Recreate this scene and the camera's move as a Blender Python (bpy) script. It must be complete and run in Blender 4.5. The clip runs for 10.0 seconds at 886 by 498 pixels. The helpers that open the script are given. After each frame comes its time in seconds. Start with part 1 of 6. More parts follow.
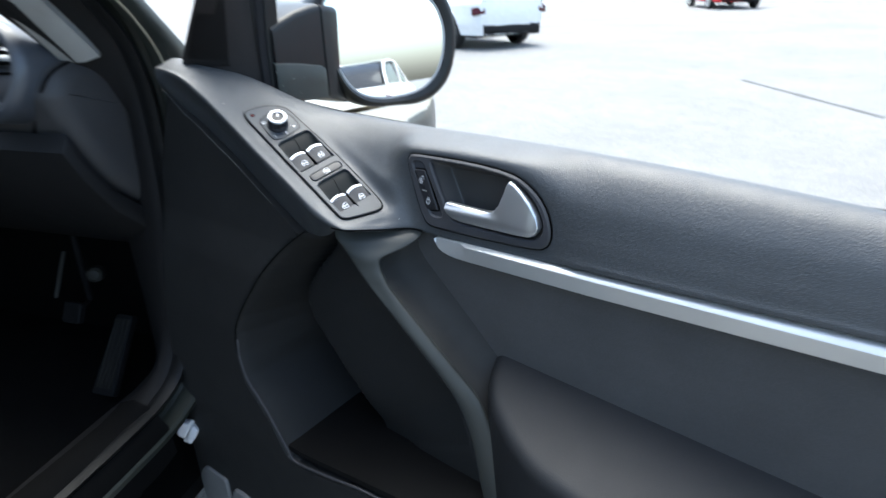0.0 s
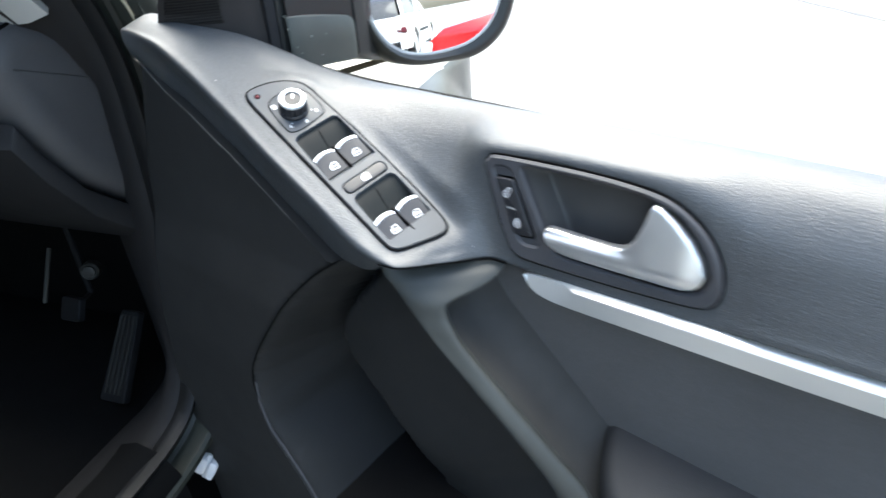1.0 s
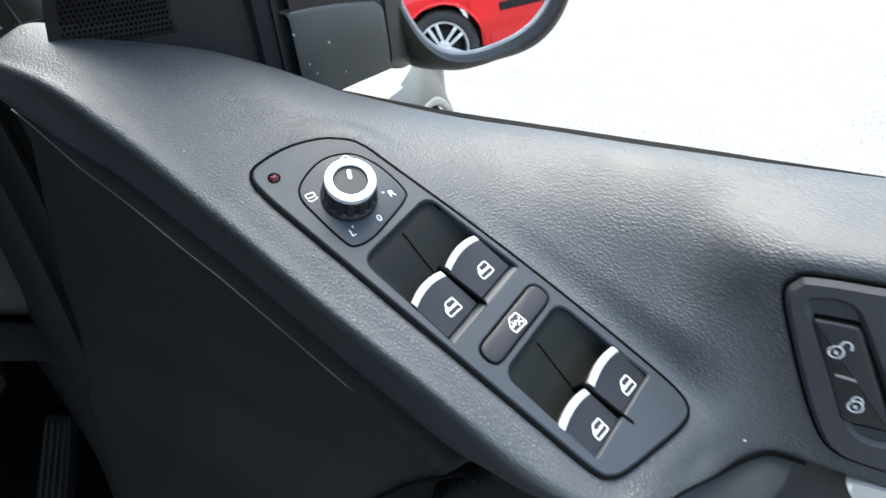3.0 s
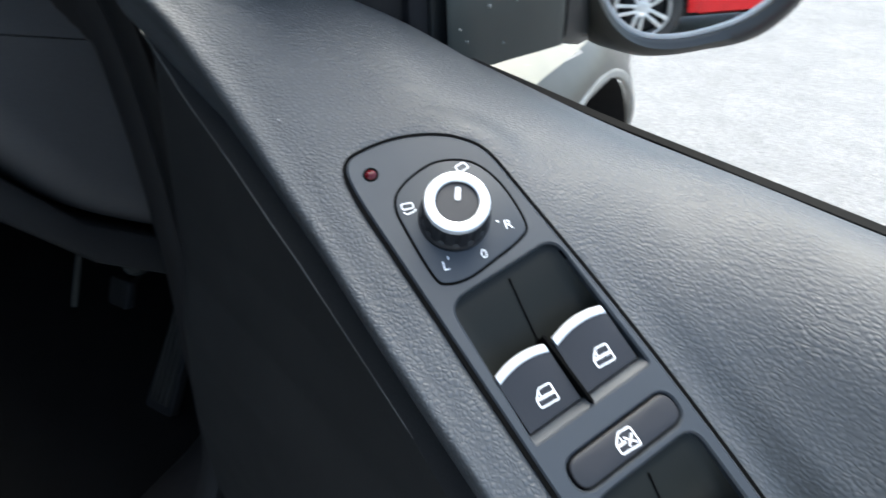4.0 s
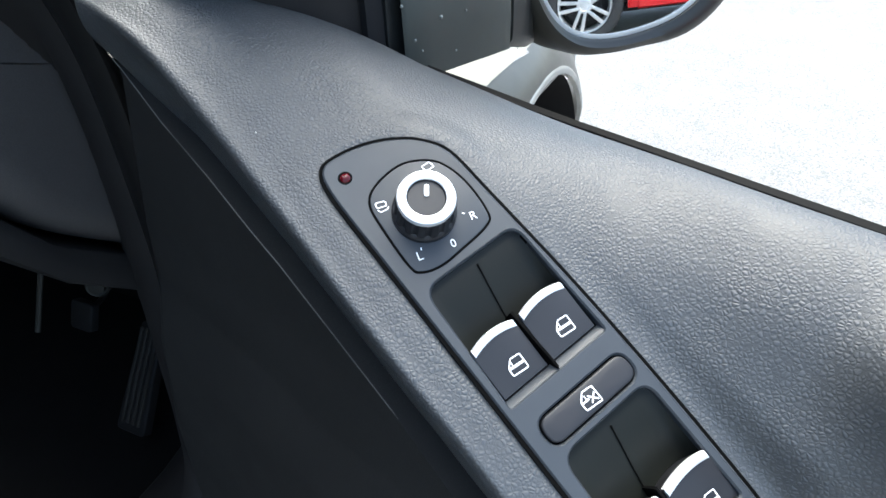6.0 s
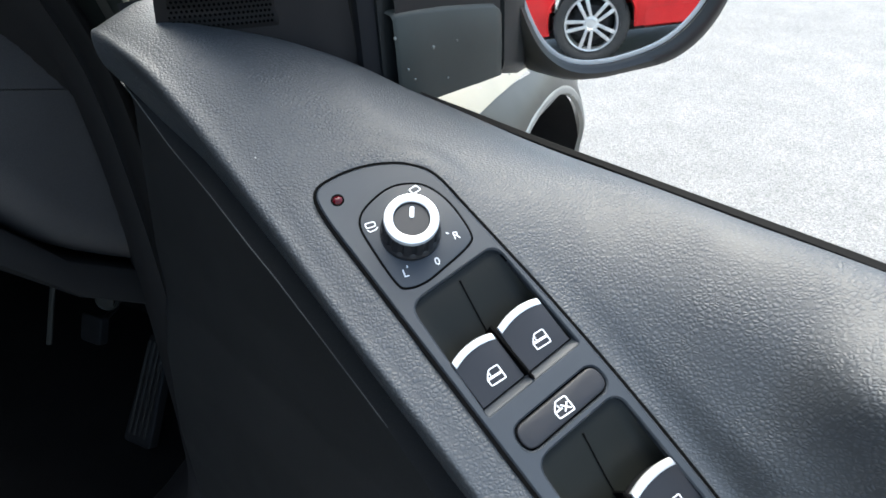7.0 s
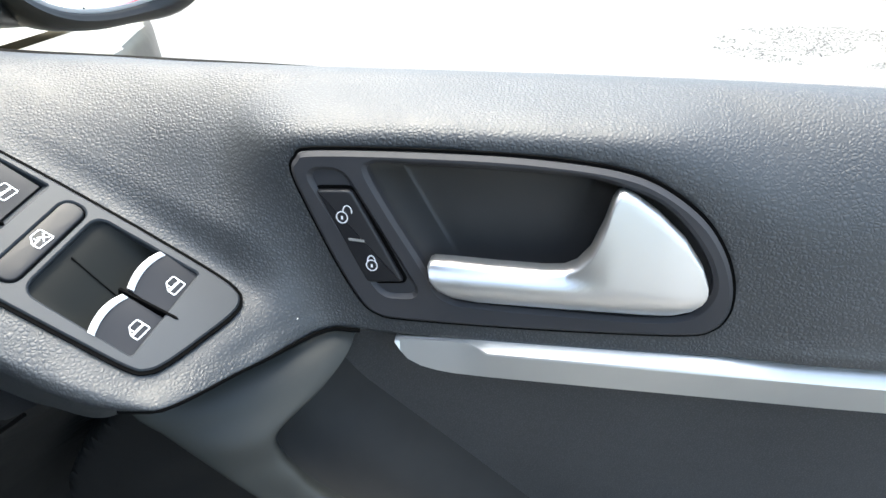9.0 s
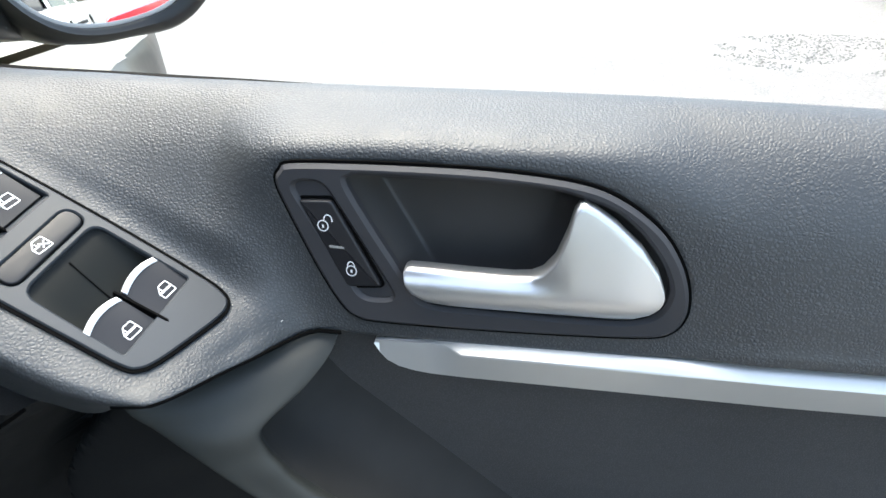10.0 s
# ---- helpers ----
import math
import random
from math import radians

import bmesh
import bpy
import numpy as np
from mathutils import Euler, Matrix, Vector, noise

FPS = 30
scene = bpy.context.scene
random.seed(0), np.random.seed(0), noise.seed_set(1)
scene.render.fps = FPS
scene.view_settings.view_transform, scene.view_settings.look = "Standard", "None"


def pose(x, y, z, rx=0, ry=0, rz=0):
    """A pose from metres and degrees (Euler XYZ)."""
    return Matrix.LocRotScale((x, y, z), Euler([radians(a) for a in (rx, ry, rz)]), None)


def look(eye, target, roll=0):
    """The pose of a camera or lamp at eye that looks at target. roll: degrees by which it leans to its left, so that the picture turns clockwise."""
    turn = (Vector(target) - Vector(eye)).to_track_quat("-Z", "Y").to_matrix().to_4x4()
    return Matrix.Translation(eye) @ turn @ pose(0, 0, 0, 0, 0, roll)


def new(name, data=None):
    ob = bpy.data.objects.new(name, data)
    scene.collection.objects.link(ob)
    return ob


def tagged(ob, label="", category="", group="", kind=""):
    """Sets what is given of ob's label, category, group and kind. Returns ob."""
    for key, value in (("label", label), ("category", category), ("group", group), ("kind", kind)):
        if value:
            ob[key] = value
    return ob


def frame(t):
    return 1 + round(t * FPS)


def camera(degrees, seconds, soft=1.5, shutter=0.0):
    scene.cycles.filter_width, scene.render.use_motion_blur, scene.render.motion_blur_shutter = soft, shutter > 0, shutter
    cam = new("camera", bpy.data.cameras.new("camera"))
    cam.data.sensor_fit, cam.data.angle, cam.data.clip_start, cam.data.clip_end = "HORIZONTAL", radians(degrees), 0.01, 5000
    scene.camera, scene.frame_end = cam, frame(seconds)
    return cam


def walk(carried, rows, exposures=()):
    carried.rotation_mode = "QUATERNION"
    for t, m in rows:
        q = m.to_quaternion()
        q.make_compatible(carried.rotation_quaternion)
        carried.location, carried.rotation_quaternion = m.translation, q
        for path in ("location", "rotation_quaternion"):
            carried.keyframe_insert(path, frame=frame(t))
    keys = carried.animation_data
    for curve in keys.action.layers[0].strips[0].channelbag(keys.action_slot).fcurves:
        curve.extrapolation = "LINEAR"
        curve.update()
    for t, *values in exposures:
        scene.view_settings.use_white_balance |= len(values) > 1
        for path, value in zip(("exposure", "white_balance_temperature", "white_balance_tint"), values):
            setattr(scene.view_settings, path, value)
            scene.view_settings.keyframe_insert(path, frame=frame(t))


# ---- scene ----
cam = camera(73.3, 10.0, shutter=0.5)
PATH = [
    (0, (0.79, -0.439, 1.196), (-0.308, 1.02, 0.379), -1.8),
    (0.3, (0.716, -0.384, 1.186), (-0.29, 1.089, 0.279), -2.9),
    (0.5, (0.692, -0.346, 1.174), (-0.386, 1.072, 0.264), -3.9),
    (0.8, (0.658, -0.296, 1.181), (-0.496, 1.032, 0.231), -5.9),
    (1, (0.609, -0.291, 1.19), (-0.489, 1.043, 0.183), -4.2),
    (1.2, (0.565, -0.207, 1.165), (-0.699, 0.99, 0.18), -7.6),
    (1.5, (0.488, -0.163, 1.156), (-0.724, 1.046, 0.122), -5.9),
    (2, (0.423, -0.155, 1.16), (-0.572, 1.171, 0.04), -7.1),
    (2.5, (0.383, -0.169, 1.164), (-0.504, 1.279, 0.108), -6.6),
    (3.8, (0.32, -0.096, 1.164), (-0.766, 1.069, -0.045), -2.5),
    (4, (0.318, -0.088, 1.159), (-0.896, 0.958, -0.037), -2.4),
    (4.5, (0.326, -0.077, 1.16), (-0.986, 0.842, -0.037), -5.1),
    (5, (0.325, -0.087, 1.161), (-0.902, 0.916, -0.06), -5.9),
    (5.5, (0.327, -0.099, 1.164), (-0.787, 1.027, -0.057), -3.6),
    (7, (0.346, -0.107, 1.179), (-0.82, 1.039, 0.028), -3.7),
    (7.5, (0.366, -0.11, 1.181), (-0.833, 1.053, 0.081), -3.8),
    (7.6, (0.372, -0.114, 1.177), (-0.853, 1.031, 0.087), -4.6),
    (8, (0.412, -0.145, 1.17), (-0.472, 1.258, 0.052), -7.4),
    (8.2, (0.433, -0.157, 1.143), (-0.21, 1.366, 0.018), -6.2),
    (8.5, (0.458, -0.156, 1.124), (0.108, 1.483, 0.032), -4.4),
    (9, (0.466, -0.147, 1.121), (0.171, 1.492, 0.014), -2.2),
    (9.5, (0.473, -0.149, 1.124), (0.2, 1.497, 0.021), -2.2),
    (10, (0.481, -0.158, 1.13), (0.175, 1.49, 0.039), -2.2),
]
EXPOSURES = [(0, 2.08, 6050, 2), (0.5, 2.68, 6400, 2), (1.0, 2.84, 6400, 2), (1.5, 2.6, 6400, 2), (2.0, 2.53, 6330, 2), (2.5, 2.42, 6330, 2), (4.0, 2.03, 6250, 2), (4.5, 2.2, 6230, 2), (5.5, 2.3, 6200, 2), (7.0, 2.02, 6330, 2), (7.5, 1.9, 6330, 2), (8.0, 1.9, 6330, 2), (8.5, 2.54, 6600, 2), (9.0, 2.48, 6600, 2), (10, 2.31, 6600, 2)]
walk(cam, [(t, look(eye, target, roll)) for t, eye, target, roll in PATH], EXPOSURES)


# ---- light: bright sky, thin cloud ----
SUN_ELEV, SUN_AZ = 71.0, 318.0
sky_world = bpy.data.worlds.new("sky")
scene.world = sky_world
sky_world.use_nodes = True
wn = sky_world.node_tree.nodes
wl = sky_world.node_tree.links
wn.clear()
sky_tex = wn.new("ShaderNodeTexSky")
sky_tex.sky_type = "NISHITA"
sky_tex.sun_disc = False
sky_tex.sun_elevation = radians(SUN_ELEV)
sky_tex.sun_rotation = radians(SUN_AZ)
sky_tex.air_density = 1.0
sky_tex.dust_density = 4.0
bgn = wn.new("ShaderNodeBackground")
bgn.inputs["Strength"].default_value = 0.16
wout = wn.new("ShaderNodeOutputWorld")
haze = wn.new("ShaderNodeHueSaturation")
haze.inputs["Saturation"].default_value = 0.95
wl.new(sky_tex.outputs[0], haze.inputs["Color"])
wl.new(haze.outputs[0], bgn.inputs[0])
wl.new(bgn.outputs[0], wout.inputs[0])
sun_data = bpy.data.lights.new("sun", "SUN")
sun_data.energy = 1.05
sun_data.angle = radians(60)
sun_data.color = (1.0, 0.97, 0.92)
sun = new("sun", sun_data)
az, el = radians(SUN_AZ), radians(SUN_ELEV)
sun.matrix_world = look((0, 0, 20), Vector((0, 0, 20)) - Vector((math.sin(az) * math.cos(el), math.cos(az) * math.cos(el), math.sin(el))))

# ---- materials ----
def base_material(name, color, rough, metal=0.0):
    m = bpy.data.materials.new(name)
    m.use_nodes = True
    b = m.node_tree.nodes["Principled BSDF"]
    b.inputs["Base Color"].default_value = (*color, 1)
    b.inputs["Roughness"].default_value = rough
    b.inputs["Metallic"].default_value = metal
    return m, m.node_tree.nodes, m.node_tree.links, b


def coords(nodes, links, scale):
    tc = nodes.new("ShaderNodeTexCoord")
    mp = nodes.new("ShaderNodeMapping")
    mp.inputs["Scale"].default_value = scale if isinstance(scale, tuple) else (scale, scale, scale)
    links.new(tc.outputs["Object"], mp.inputs["Vector"])
    return mp.outputs[0]


def noise_node(nodes, links, vec, scale, detail=3.0, rough=0.55):
    n = nodes.new("ShaderNodeTexNoise")
    n.inputs["Scale"].default_value = scale
    n.inputs["Detail"].default_value = detail
    n.inputs["Roughness"].default_value = rough
    links.new(vec, n.inputs["Vector"])
    return n.outputs["Fac"]


def ramp(nodes, links, fac, stops):
    r = nodes.new("ShaderNodeValToRGB")
    e = r.color_ramp.elements
    while len(e) < len(stops):
        e.new(0.5)
    for k, (p, c) in enumerate(stops):
        e[k].position = p
        e[k].color = (*c, 1) if len(c) == 3 else c
    links.new(fac, r.inputs[0])
    return r.outputs[0]


def bump(nodes, links, height, strength, distance, normal=None):
    b = nodes.new("ShaderNodeBump")
    b.inputs["Strength"].default_value = strength
    b.inputs["Distance"].default_value = distance
    links.new(height, b.inputs["Height"])
    if normal is not None:
        links.new(normal, b.inputs["Normal"])
    return b.outputs[0]


def speckled(name, color, rough, metal=0.0, scale=600.0, strength=0.15, spread=0.15, dist=0.0002, gloss=0.5):
    """A surface with fine grain, soft patches in colour and uneven gloss."""
    m, nodes, links, b = base_material(name, color, rough, metal)
    b.inputs["Specular IOR Level"].default_value = gloss
    vec = coords(nodes, links, 1.0)
    big = noise_node(nodes, links, vec, 14.0, 4.0)
    dark = tuple(c * (1 - spread) for c in color)
    light = tuple(min(1.0, c * (1 + spread)) for c in color)
    links.new(ramp(nodes, links, big, [(0.3, dark), (0.7, light)]), b.inputs["Base Color"])
    fine = noise_node(nodes, links, vec, scale, 2.0)
    rr = nodes.new("ShaderNodeMapRange")
    rr.inputs["To Min"].default_value = rough - 0.06
    rr.inputs["To Max"].default_value = rough + 0.06
    links.new(noise_node(nodes, links, vec, 45.0, 3.0), rr.inputs["Value"])
    links.new(rr.outputs[0], b.inputs["Roughness"])
    links.new(bump(nodes, links, fine, strength, dist), b.inputs["Normal"])
    return m


def grained(name, color, rough, cell=480.0, strength=0.54, dist=0.00028, gloss=0.5, crease=0.22):
    """Moulded soft plastic with a leather grain: pebbles between fine creases, darkened by painted shade."""
    m, nodes, links, b = base_material(name, color, rough)
    b.inputs["Specular IOR Level"].default_value = gloss
    vec = coords(nodes, links, 1.0)
    warp = nodes.new("ShaderNodeTexNoise")
    warp.inputs["Scale"].default_value = 0.6 * cell
    warp.inputs["Detail"].default_value = 2.0
    links.new(vec, warp.inputs["Vector"])
    mix = nodes.new("ShaderNodeVectorMath")
    mix.operation = "MULTIPLY_ADD"
    links.new(warp.outputs["Color"], mix.inputs[0])
    mix.inputs[1].default_value = (0.9 / cell, 0.9 / cell, 0.9 / cell)
    links.new(vec, mix.inputs[2])
    edge = nodes.new("ShaderNodeTexVoronoi")
    edge.feature = "DISTANCE_TO_EDGE"
    edge.inputs["Scale"].default_value = cell
    links.new(mix.outputs[0], edge.inputs["Vector"])
    dome = nodes.new("ShaderNodeTexVoronoi")
    dome.inputs["Scale"].default_value = cell
    links.new(mix.outputs[0], dome.inputs["Vector"])
    groove = nodes.new("ShaderNodeMapRange")
    groove.interpolation_type = "SMOOTHSTEP"
    groove.inputs["From Max"].default_value = 0.38
    links.new(edge.outputs["Distance"], groove.inputs["Value"])
    # deeper and shallower patches of the grain
    patch = nodes.new("ShaderNodeMapRange")
    patch.inputs["From Min"].default_value = 0.3
    patch.inputs["From Max"].default_value = 0.7
    patch.inputs["To Min"].default_value = 0.45
    links.new(noise_node(nodes, links, vec, 40.0, 3.0), patch.inputs["Value"])
    pebble = nodes.new("ShaderNodeMath")
    pebble.operation = "MULTIPLY_ADD"
    links.new(dome.outputs["Distance"], pebble.inputs[0])
    pebble.inputs[1].default_value = -0.7
    links.new(groove.outputs[0], pebble.inputs[2])
    relief = nodes.new("ShaderNodeMath")
    relief.operation = "MULTIPLY"
    links.new(pebble.outputs[0], relief.inputs[0])
    links.new(patch.outputs[0], relief.inputs[1])
    fine = noise_node(nodes, links, vec, 1500.0, 2.0)
    n1 = bump(nodes, links, relief.outputs[0], strength, dist)
    links.new(bump(nodes, links, fine, 0.08, 0.0001, n1), b.inputs["Normal"])
    big = noise_node(nodes, links, vec, 9.0, 5.0)
    tone = ramp(nodes, links, big, [(0.3, tuple(c * 0.88 for c in color)), (0.7, tuple(c * 1.12 for c in color))])
    # shade in the creases, multiplied into the base colour
    crease_shade = nodes.new("ShaderNodeMapRange")
    crease_shade.inputs["To Min"].default_value = 1.0 - crease
    crease_shade.inputs["To Max"].default_value = 1.05
    links.new(groove.outputs[0], crease_shade.inputs["Value"])
    mul = nodes.new("ShaderNodeMixRGB")
    mul.blend_type = "MULTIPLY"
    mul.inputs[0].default_value = 1.0
    links.new(tone, mul.inputs[1])
    links.new(crease_shade.outputs[0], mul.inputs[2])
    links.new(mul.outputs[0], b.inputs["Base Color"])
    rr = nodes.new("ShaderNodeMapRange")
    rr.inputs["To Min"].default_value = rough - 0.05
    rr.inputs["To Max"].default_value = rough + 0.07
    links.new(noise_node(nodes, links, vec, 30.0, 4.0), rr.inputs["Value"])
    links.new(rr.outputs[0], b.inputs["Roughness"])
    return m


LEATHER = grained("grained_black_plastic", (0.0405, 0.0445, 0.048), 0.50, cell=600.0, strength=0.58, dist=0.0003, gloss=0.7, crease=0.34)
CARD = grained("fine_grained_black_plastic", (0.0155, 0.0157, 0.0155), 0.66, cell=900.0, strength=0.25, dist=0.0002, gloss=0.2)
INSERT = grained("soft_black_insert", (0.074, 0.073, 0.072), 0.68, cell=800.0, strength=0.3, dist=0.0002, gloss=0.24)
# the panel's blue tint holds the sky's reflection in its base colour
PANEL = speckled("satin_dark_plastic", (0.027, 0.032, 0.038), 0.46, scale=1800.0, strength=0.12, gloss=0.4)
BEZEL = speckled("satin_black_plastic", (0.040, 0.040, 0.043), 0.5, scale=1800.0, strength=0.12, gloss=0.25)
SWITCH = speckled("soft_black_switch", (0.014, 0.014, 0.016), 0.46, scale=1500.0, strength=0.1, gloss=0.4)
GAP = speckled("black_gap", (0.002, 0.002, 0.002), 0.8, gloss=0.05)
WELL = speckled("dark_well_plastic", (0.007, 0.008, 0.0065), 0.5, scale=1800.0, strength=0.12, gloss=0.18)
SEAL = speckled("black_seal_rubber", (0.004, 0.004, 0.004), 0.55, scale=500.0, gloss=0.1)
RUBBER = speckled("black_rubber", (0.012, 0.012, 0.013), 0.6, scale=500.0, gloss=0.15)
CHROME = speckled("satin_chrome", (0.88, 0.88, 0.87), 0.42, 0.6, scale=1200.0, strength=0.03, spread=0.04)
SATIN = speckled("satin_silver", (0.64, 0.64, 0.64), 0.33, 0.88, scale=2000.0, strength=0.05, spread=0.04)
STRIP = speckled("silver_lacquer", (0.60, 0.595, 0.57), 0.36, 0.6, scale=1500.0, strength=0.06, spread=0.05)
WHITE = speckled("white_print", (0.78, 0.78, 0.78), 0.5, scale=900.0, strength=0.02, spread=0.05)
LENS = speckled("dark_red_lens", (0.055, 0.002, 0.004), 0.1, scale=500.0, strength=0.02, gloss=0.3)
# body paint darkened for the shade on the door frame and pillar
SHADEPAINT = speckled("shade_darkened_paint", (0.022, 0.024, 0.020), 0.38, 0.0, scale=3000.0, strength=0.03, spread=0.12, gloss=0.25)
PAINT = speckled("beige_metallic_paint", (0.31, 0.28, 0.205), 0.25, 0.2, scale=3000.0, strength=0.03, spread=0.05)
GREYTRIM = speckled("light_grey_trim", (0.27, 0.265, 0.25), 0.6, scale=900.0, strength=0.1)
# the beige paint again, darkened for the shaded side of the wing
WINGSHADE = speckled("shaded_beige_paint", (0.058, 0.057, 0.049), 0.34, 0.1, scale=3000.0, strength=0.03, spread=0.1, gloss=0.35)
CORNERPL = speckled("grey_corner_plate", (0.11, 0.11, 0.108), 0.55, scale=700.0)
INNERGRIP = speckled("matt_black_plastic", (0.034, 0.0335, 0.032), 0.7, scale=900.0, strength=0.1, gloss=0.1)
COVERPL = speckled("dark_brown_black_plastic", (0.017, 0.0150, 0.0145), 0.55, scale=1100.0, strength=0.1, gloss=0.2)
FRAMEBLK = speckled("grey_green_frame_plastic", (0.034, 0.037, 0.032), 0.5, scale=1100.0, strength=0.1, gloss=0.25)
MIRRORPL = speckled("dark_mirror_plastic", (0.011, 0.012, 0.012), 0.4, scale=900.0, strength=0.06, gloss=0.25)
GRIPPL = speckled("smooth_grey_green_plastic", (0.034, 0.036, 0.033), 0.5, scale=1300.0, strength=0.1, gloss=0.3)
CUPPL = speckled("grey_cup_plastic", (0.044, 0.042, 0.040), 0.5, scale=1500.0, strength=0.1)
# highlight of the card's top edge, put into a paler colour
EDGEGLINT = speckled("light_catching_edge", (0.09, 0.087, 0.08), 0.5, scale=300.0, spread=0.5)
CARPET = speckled("black_carpet", (0.006, 0.006, 0.006), 0.95, scale=700.0, strength=0.8, dist=0.002, gloss=0.05)
PEDAL = speckled("worn_pedal_rubber", (0.022, 0.021, 0.018), 0.55, scale=500.0, gloss=0.3)
RED = speckled("red_car_paint", (0.50, 0.012, 0.015), 0.18, 0.0, scale=2000.0, strength=0.02, spread=0.06)
WHITECAR = speckled("white_car_paint", (0.72, 0.72, 0.70), 0.2, 0.0, scale=2000.0, strength=0.02, spread=0.04)
TYRE = speckled("tyre_rubber", (0.022, 0.022, 0.022), 0.85, scale=200.0, strength=0.5, dist=0.002)
RIMM = speckled("silver_alloy", (0.62, 0.63, 0.64), 0.3, 0.8, scale=400.0, strength=0.05)
DARKGLASS = speckled("dark_tinted_glass", (0.02, 0.022, 0.024), 0.06, 0.0, scale=50.0, strength=0.0)
mirror_mat = base_material("mirror_silvering", (0.9, 0.92, 0.92), 0.015, 1.0)[0]


def asphalt_material():
    m, nodes, links, b = base_material("asphalt", (0.15, 0.15, 0.15), 0.9)
    vec = coords(nodes, links, 1.0)
    patch = noise_node(nodes, links, vec, 0.5, 6.0, 0.6)
    patch2 = noise_node(nodes, links, vec, 5.0, 5.0, 0.6)
    stone = nodes.new("ShaderNodeTexVoronoi")
    stone.inputs["Scale"].default_value = 190.0
    links.new(vec, stone.inputs["Vector"])
    grit = noise_node(nodes, links, vec, 60.0, 4.0, 0.7)
    c1 = ramp(nodes, links, patch, [(0.3, (0.176, 0.174, 0.168)), (0.7, (0.229, 0.226, 0.217))])
    c2 = ramp(nodes, links, stone.outputs["Color"], [(0.2, (0.35, 0.35, 0.35)), (0.8, (1.5, 1.5, 1.5))])
    mul = nodes.new("ShaderNodeMixRGB")
    mul.blend_type = "MULTIPLY"
    mul.inputs[0].default_value = 0.48
    links.new(c1, mul.inputs[1])
    links.new(c2, mul.inputs[2])
    c3 = ramp(nodes, links, patch2, [(0.35, (0.8, 0.8, 0.8)), (0.65, (1.1, 1.1, 1.1))])
    mul2 = nodes.new("ShaderNodeMixRGB")
    mul2.blend_type = "MULTIPLY"
    mul2.inputs[0].default_value = 0.45
    links.new(mul.outputs[0], mul2.inputs[1])
    links.new(c3, mul2.inputs[2])
    links.new(mul2.outputs[0], b.inputs["Base Color"])
    n1 = bump(nodes, links, stone.outputs["Distance"], 0.6, 0.006)
    links.new(bump(nodes, links, grit, 0.4, 0.006, n1), b.inputs["Normal"])
    return m


ASPHALT = asphalt_material()

# ---- building helpers ----
def finish(name, bm, material, parent=None, label="", sharp=40.0):
    bmesh.ops.recalc_face_normals(bm, faces=bm.faces[:])
    me = bpy.data.meshes.new(name)
    bm.to_mesh(me)
    bm.free()
    me.materials.append(material)
    for p in me.polygons:
        p.use_smooth = True
    me.set_sharp_from_angle(angle=radians(sharp))
    ob = new(name, me)
    if parent is not None:
        ob.parent = parent
    if label:
        tagged(ob, label)
    return ob


def part(name, bm, material, parent, label="", sharp=40.0):
    return finish(name, bm, material, parent, label, sharp)


def thing(name, label, category, at=(0, 0, 0), group="", kind=""):
    ob = new(name)
    ob.location = at
    ob.empty_display_size = 0.05
    return tagged(ob, label, category, group, kind)


def axes_matrix(origin, x, z):
    """A frame from its origin, its x axis and its z axis."""
    z = Vector(z).normalized()
    x = Vector(x)
    x = (x - z * x.dot(z)).normalized()
    y = z.cross(x)
    m = Matrix((x, y, z)).transposed().to_4x4()
    m.translation = Vector(origin)
    return m


def rounded(pts, radius, seg=6):
    """A closed outline with its corners rounded; radius may be one number or one for each corner."""
    out = []
    n = len(pts)
    for k in range(n):
        r = radius[k] if isinstance(radius, (list, tuple)) else radius
        p, a, b = Vector(pts[k]), Vector(pts[k - 1]), Vector(pts[(k + 1) % n])
        da, db = a - p, b - p
        cut = min(r, 0.49 * da.length, 0.49 * db.length)
        if cut < 1e-6:
            out.append(p)
            continue
        p0, p1 = p + da.normalized() * cut, p + db.normalized() * cut
        for i in range(seg + 1):
            t = i / seg
            out.append(p0 * (1 - t) ** 2 + p * (2 * t * (1 - t)) + p1 * t * t)
    return out


def smooth_closed(pts, per=6):
    out = []
    n = len(pts)
    for k in range(n):
        p0, p1, p2, p3 = (Vector(pts[(k + d) % n]) for d in (-1, 0, 1, 2))
        for i in range(per):
            t = i / per
            out.append(0.5 * (2 * p1 + (p2 - p0) * t + (2 * p0 - 5 * p1 + 4 * p2 - p3) * t * t + (3 * p1 - p0 - 3 * p2 + p3) * t ** 3))
    return out


def smooth_open(pts, per=6):
    pts = [Vector(p) for p in pts]
    full = [2 * pts[0] - pts[1]] + pts + [2 * pts[-1] - pts[-2]]
    out = []
    for k in range(1, len(full) - 2):
        p0, p1, p2, p3 = full[k - 1:k + 3]
        for i in range(per):
            t = i / per
            out.append(0.5 * (2 * p1 + (p2 - p0) * t + (2 * p0 - 5 * p1 + 4 * p2 - p3) * t * t + (3 * p1 - p0 - 3 * p2 + p3) * t ** 3))
    out.append(pts[-1])
    return out


def area2(pts):
    return sum(a[0] * b[1] - b[0] * a[1] for a, b in zip(pts, pts[1:] + pts[:1])) / 2


def ccw(pts):
    pts = [Vector((p[0], p[1])) for p in pts]
    return pts if area2(pts) > 0 else pts[::-1]


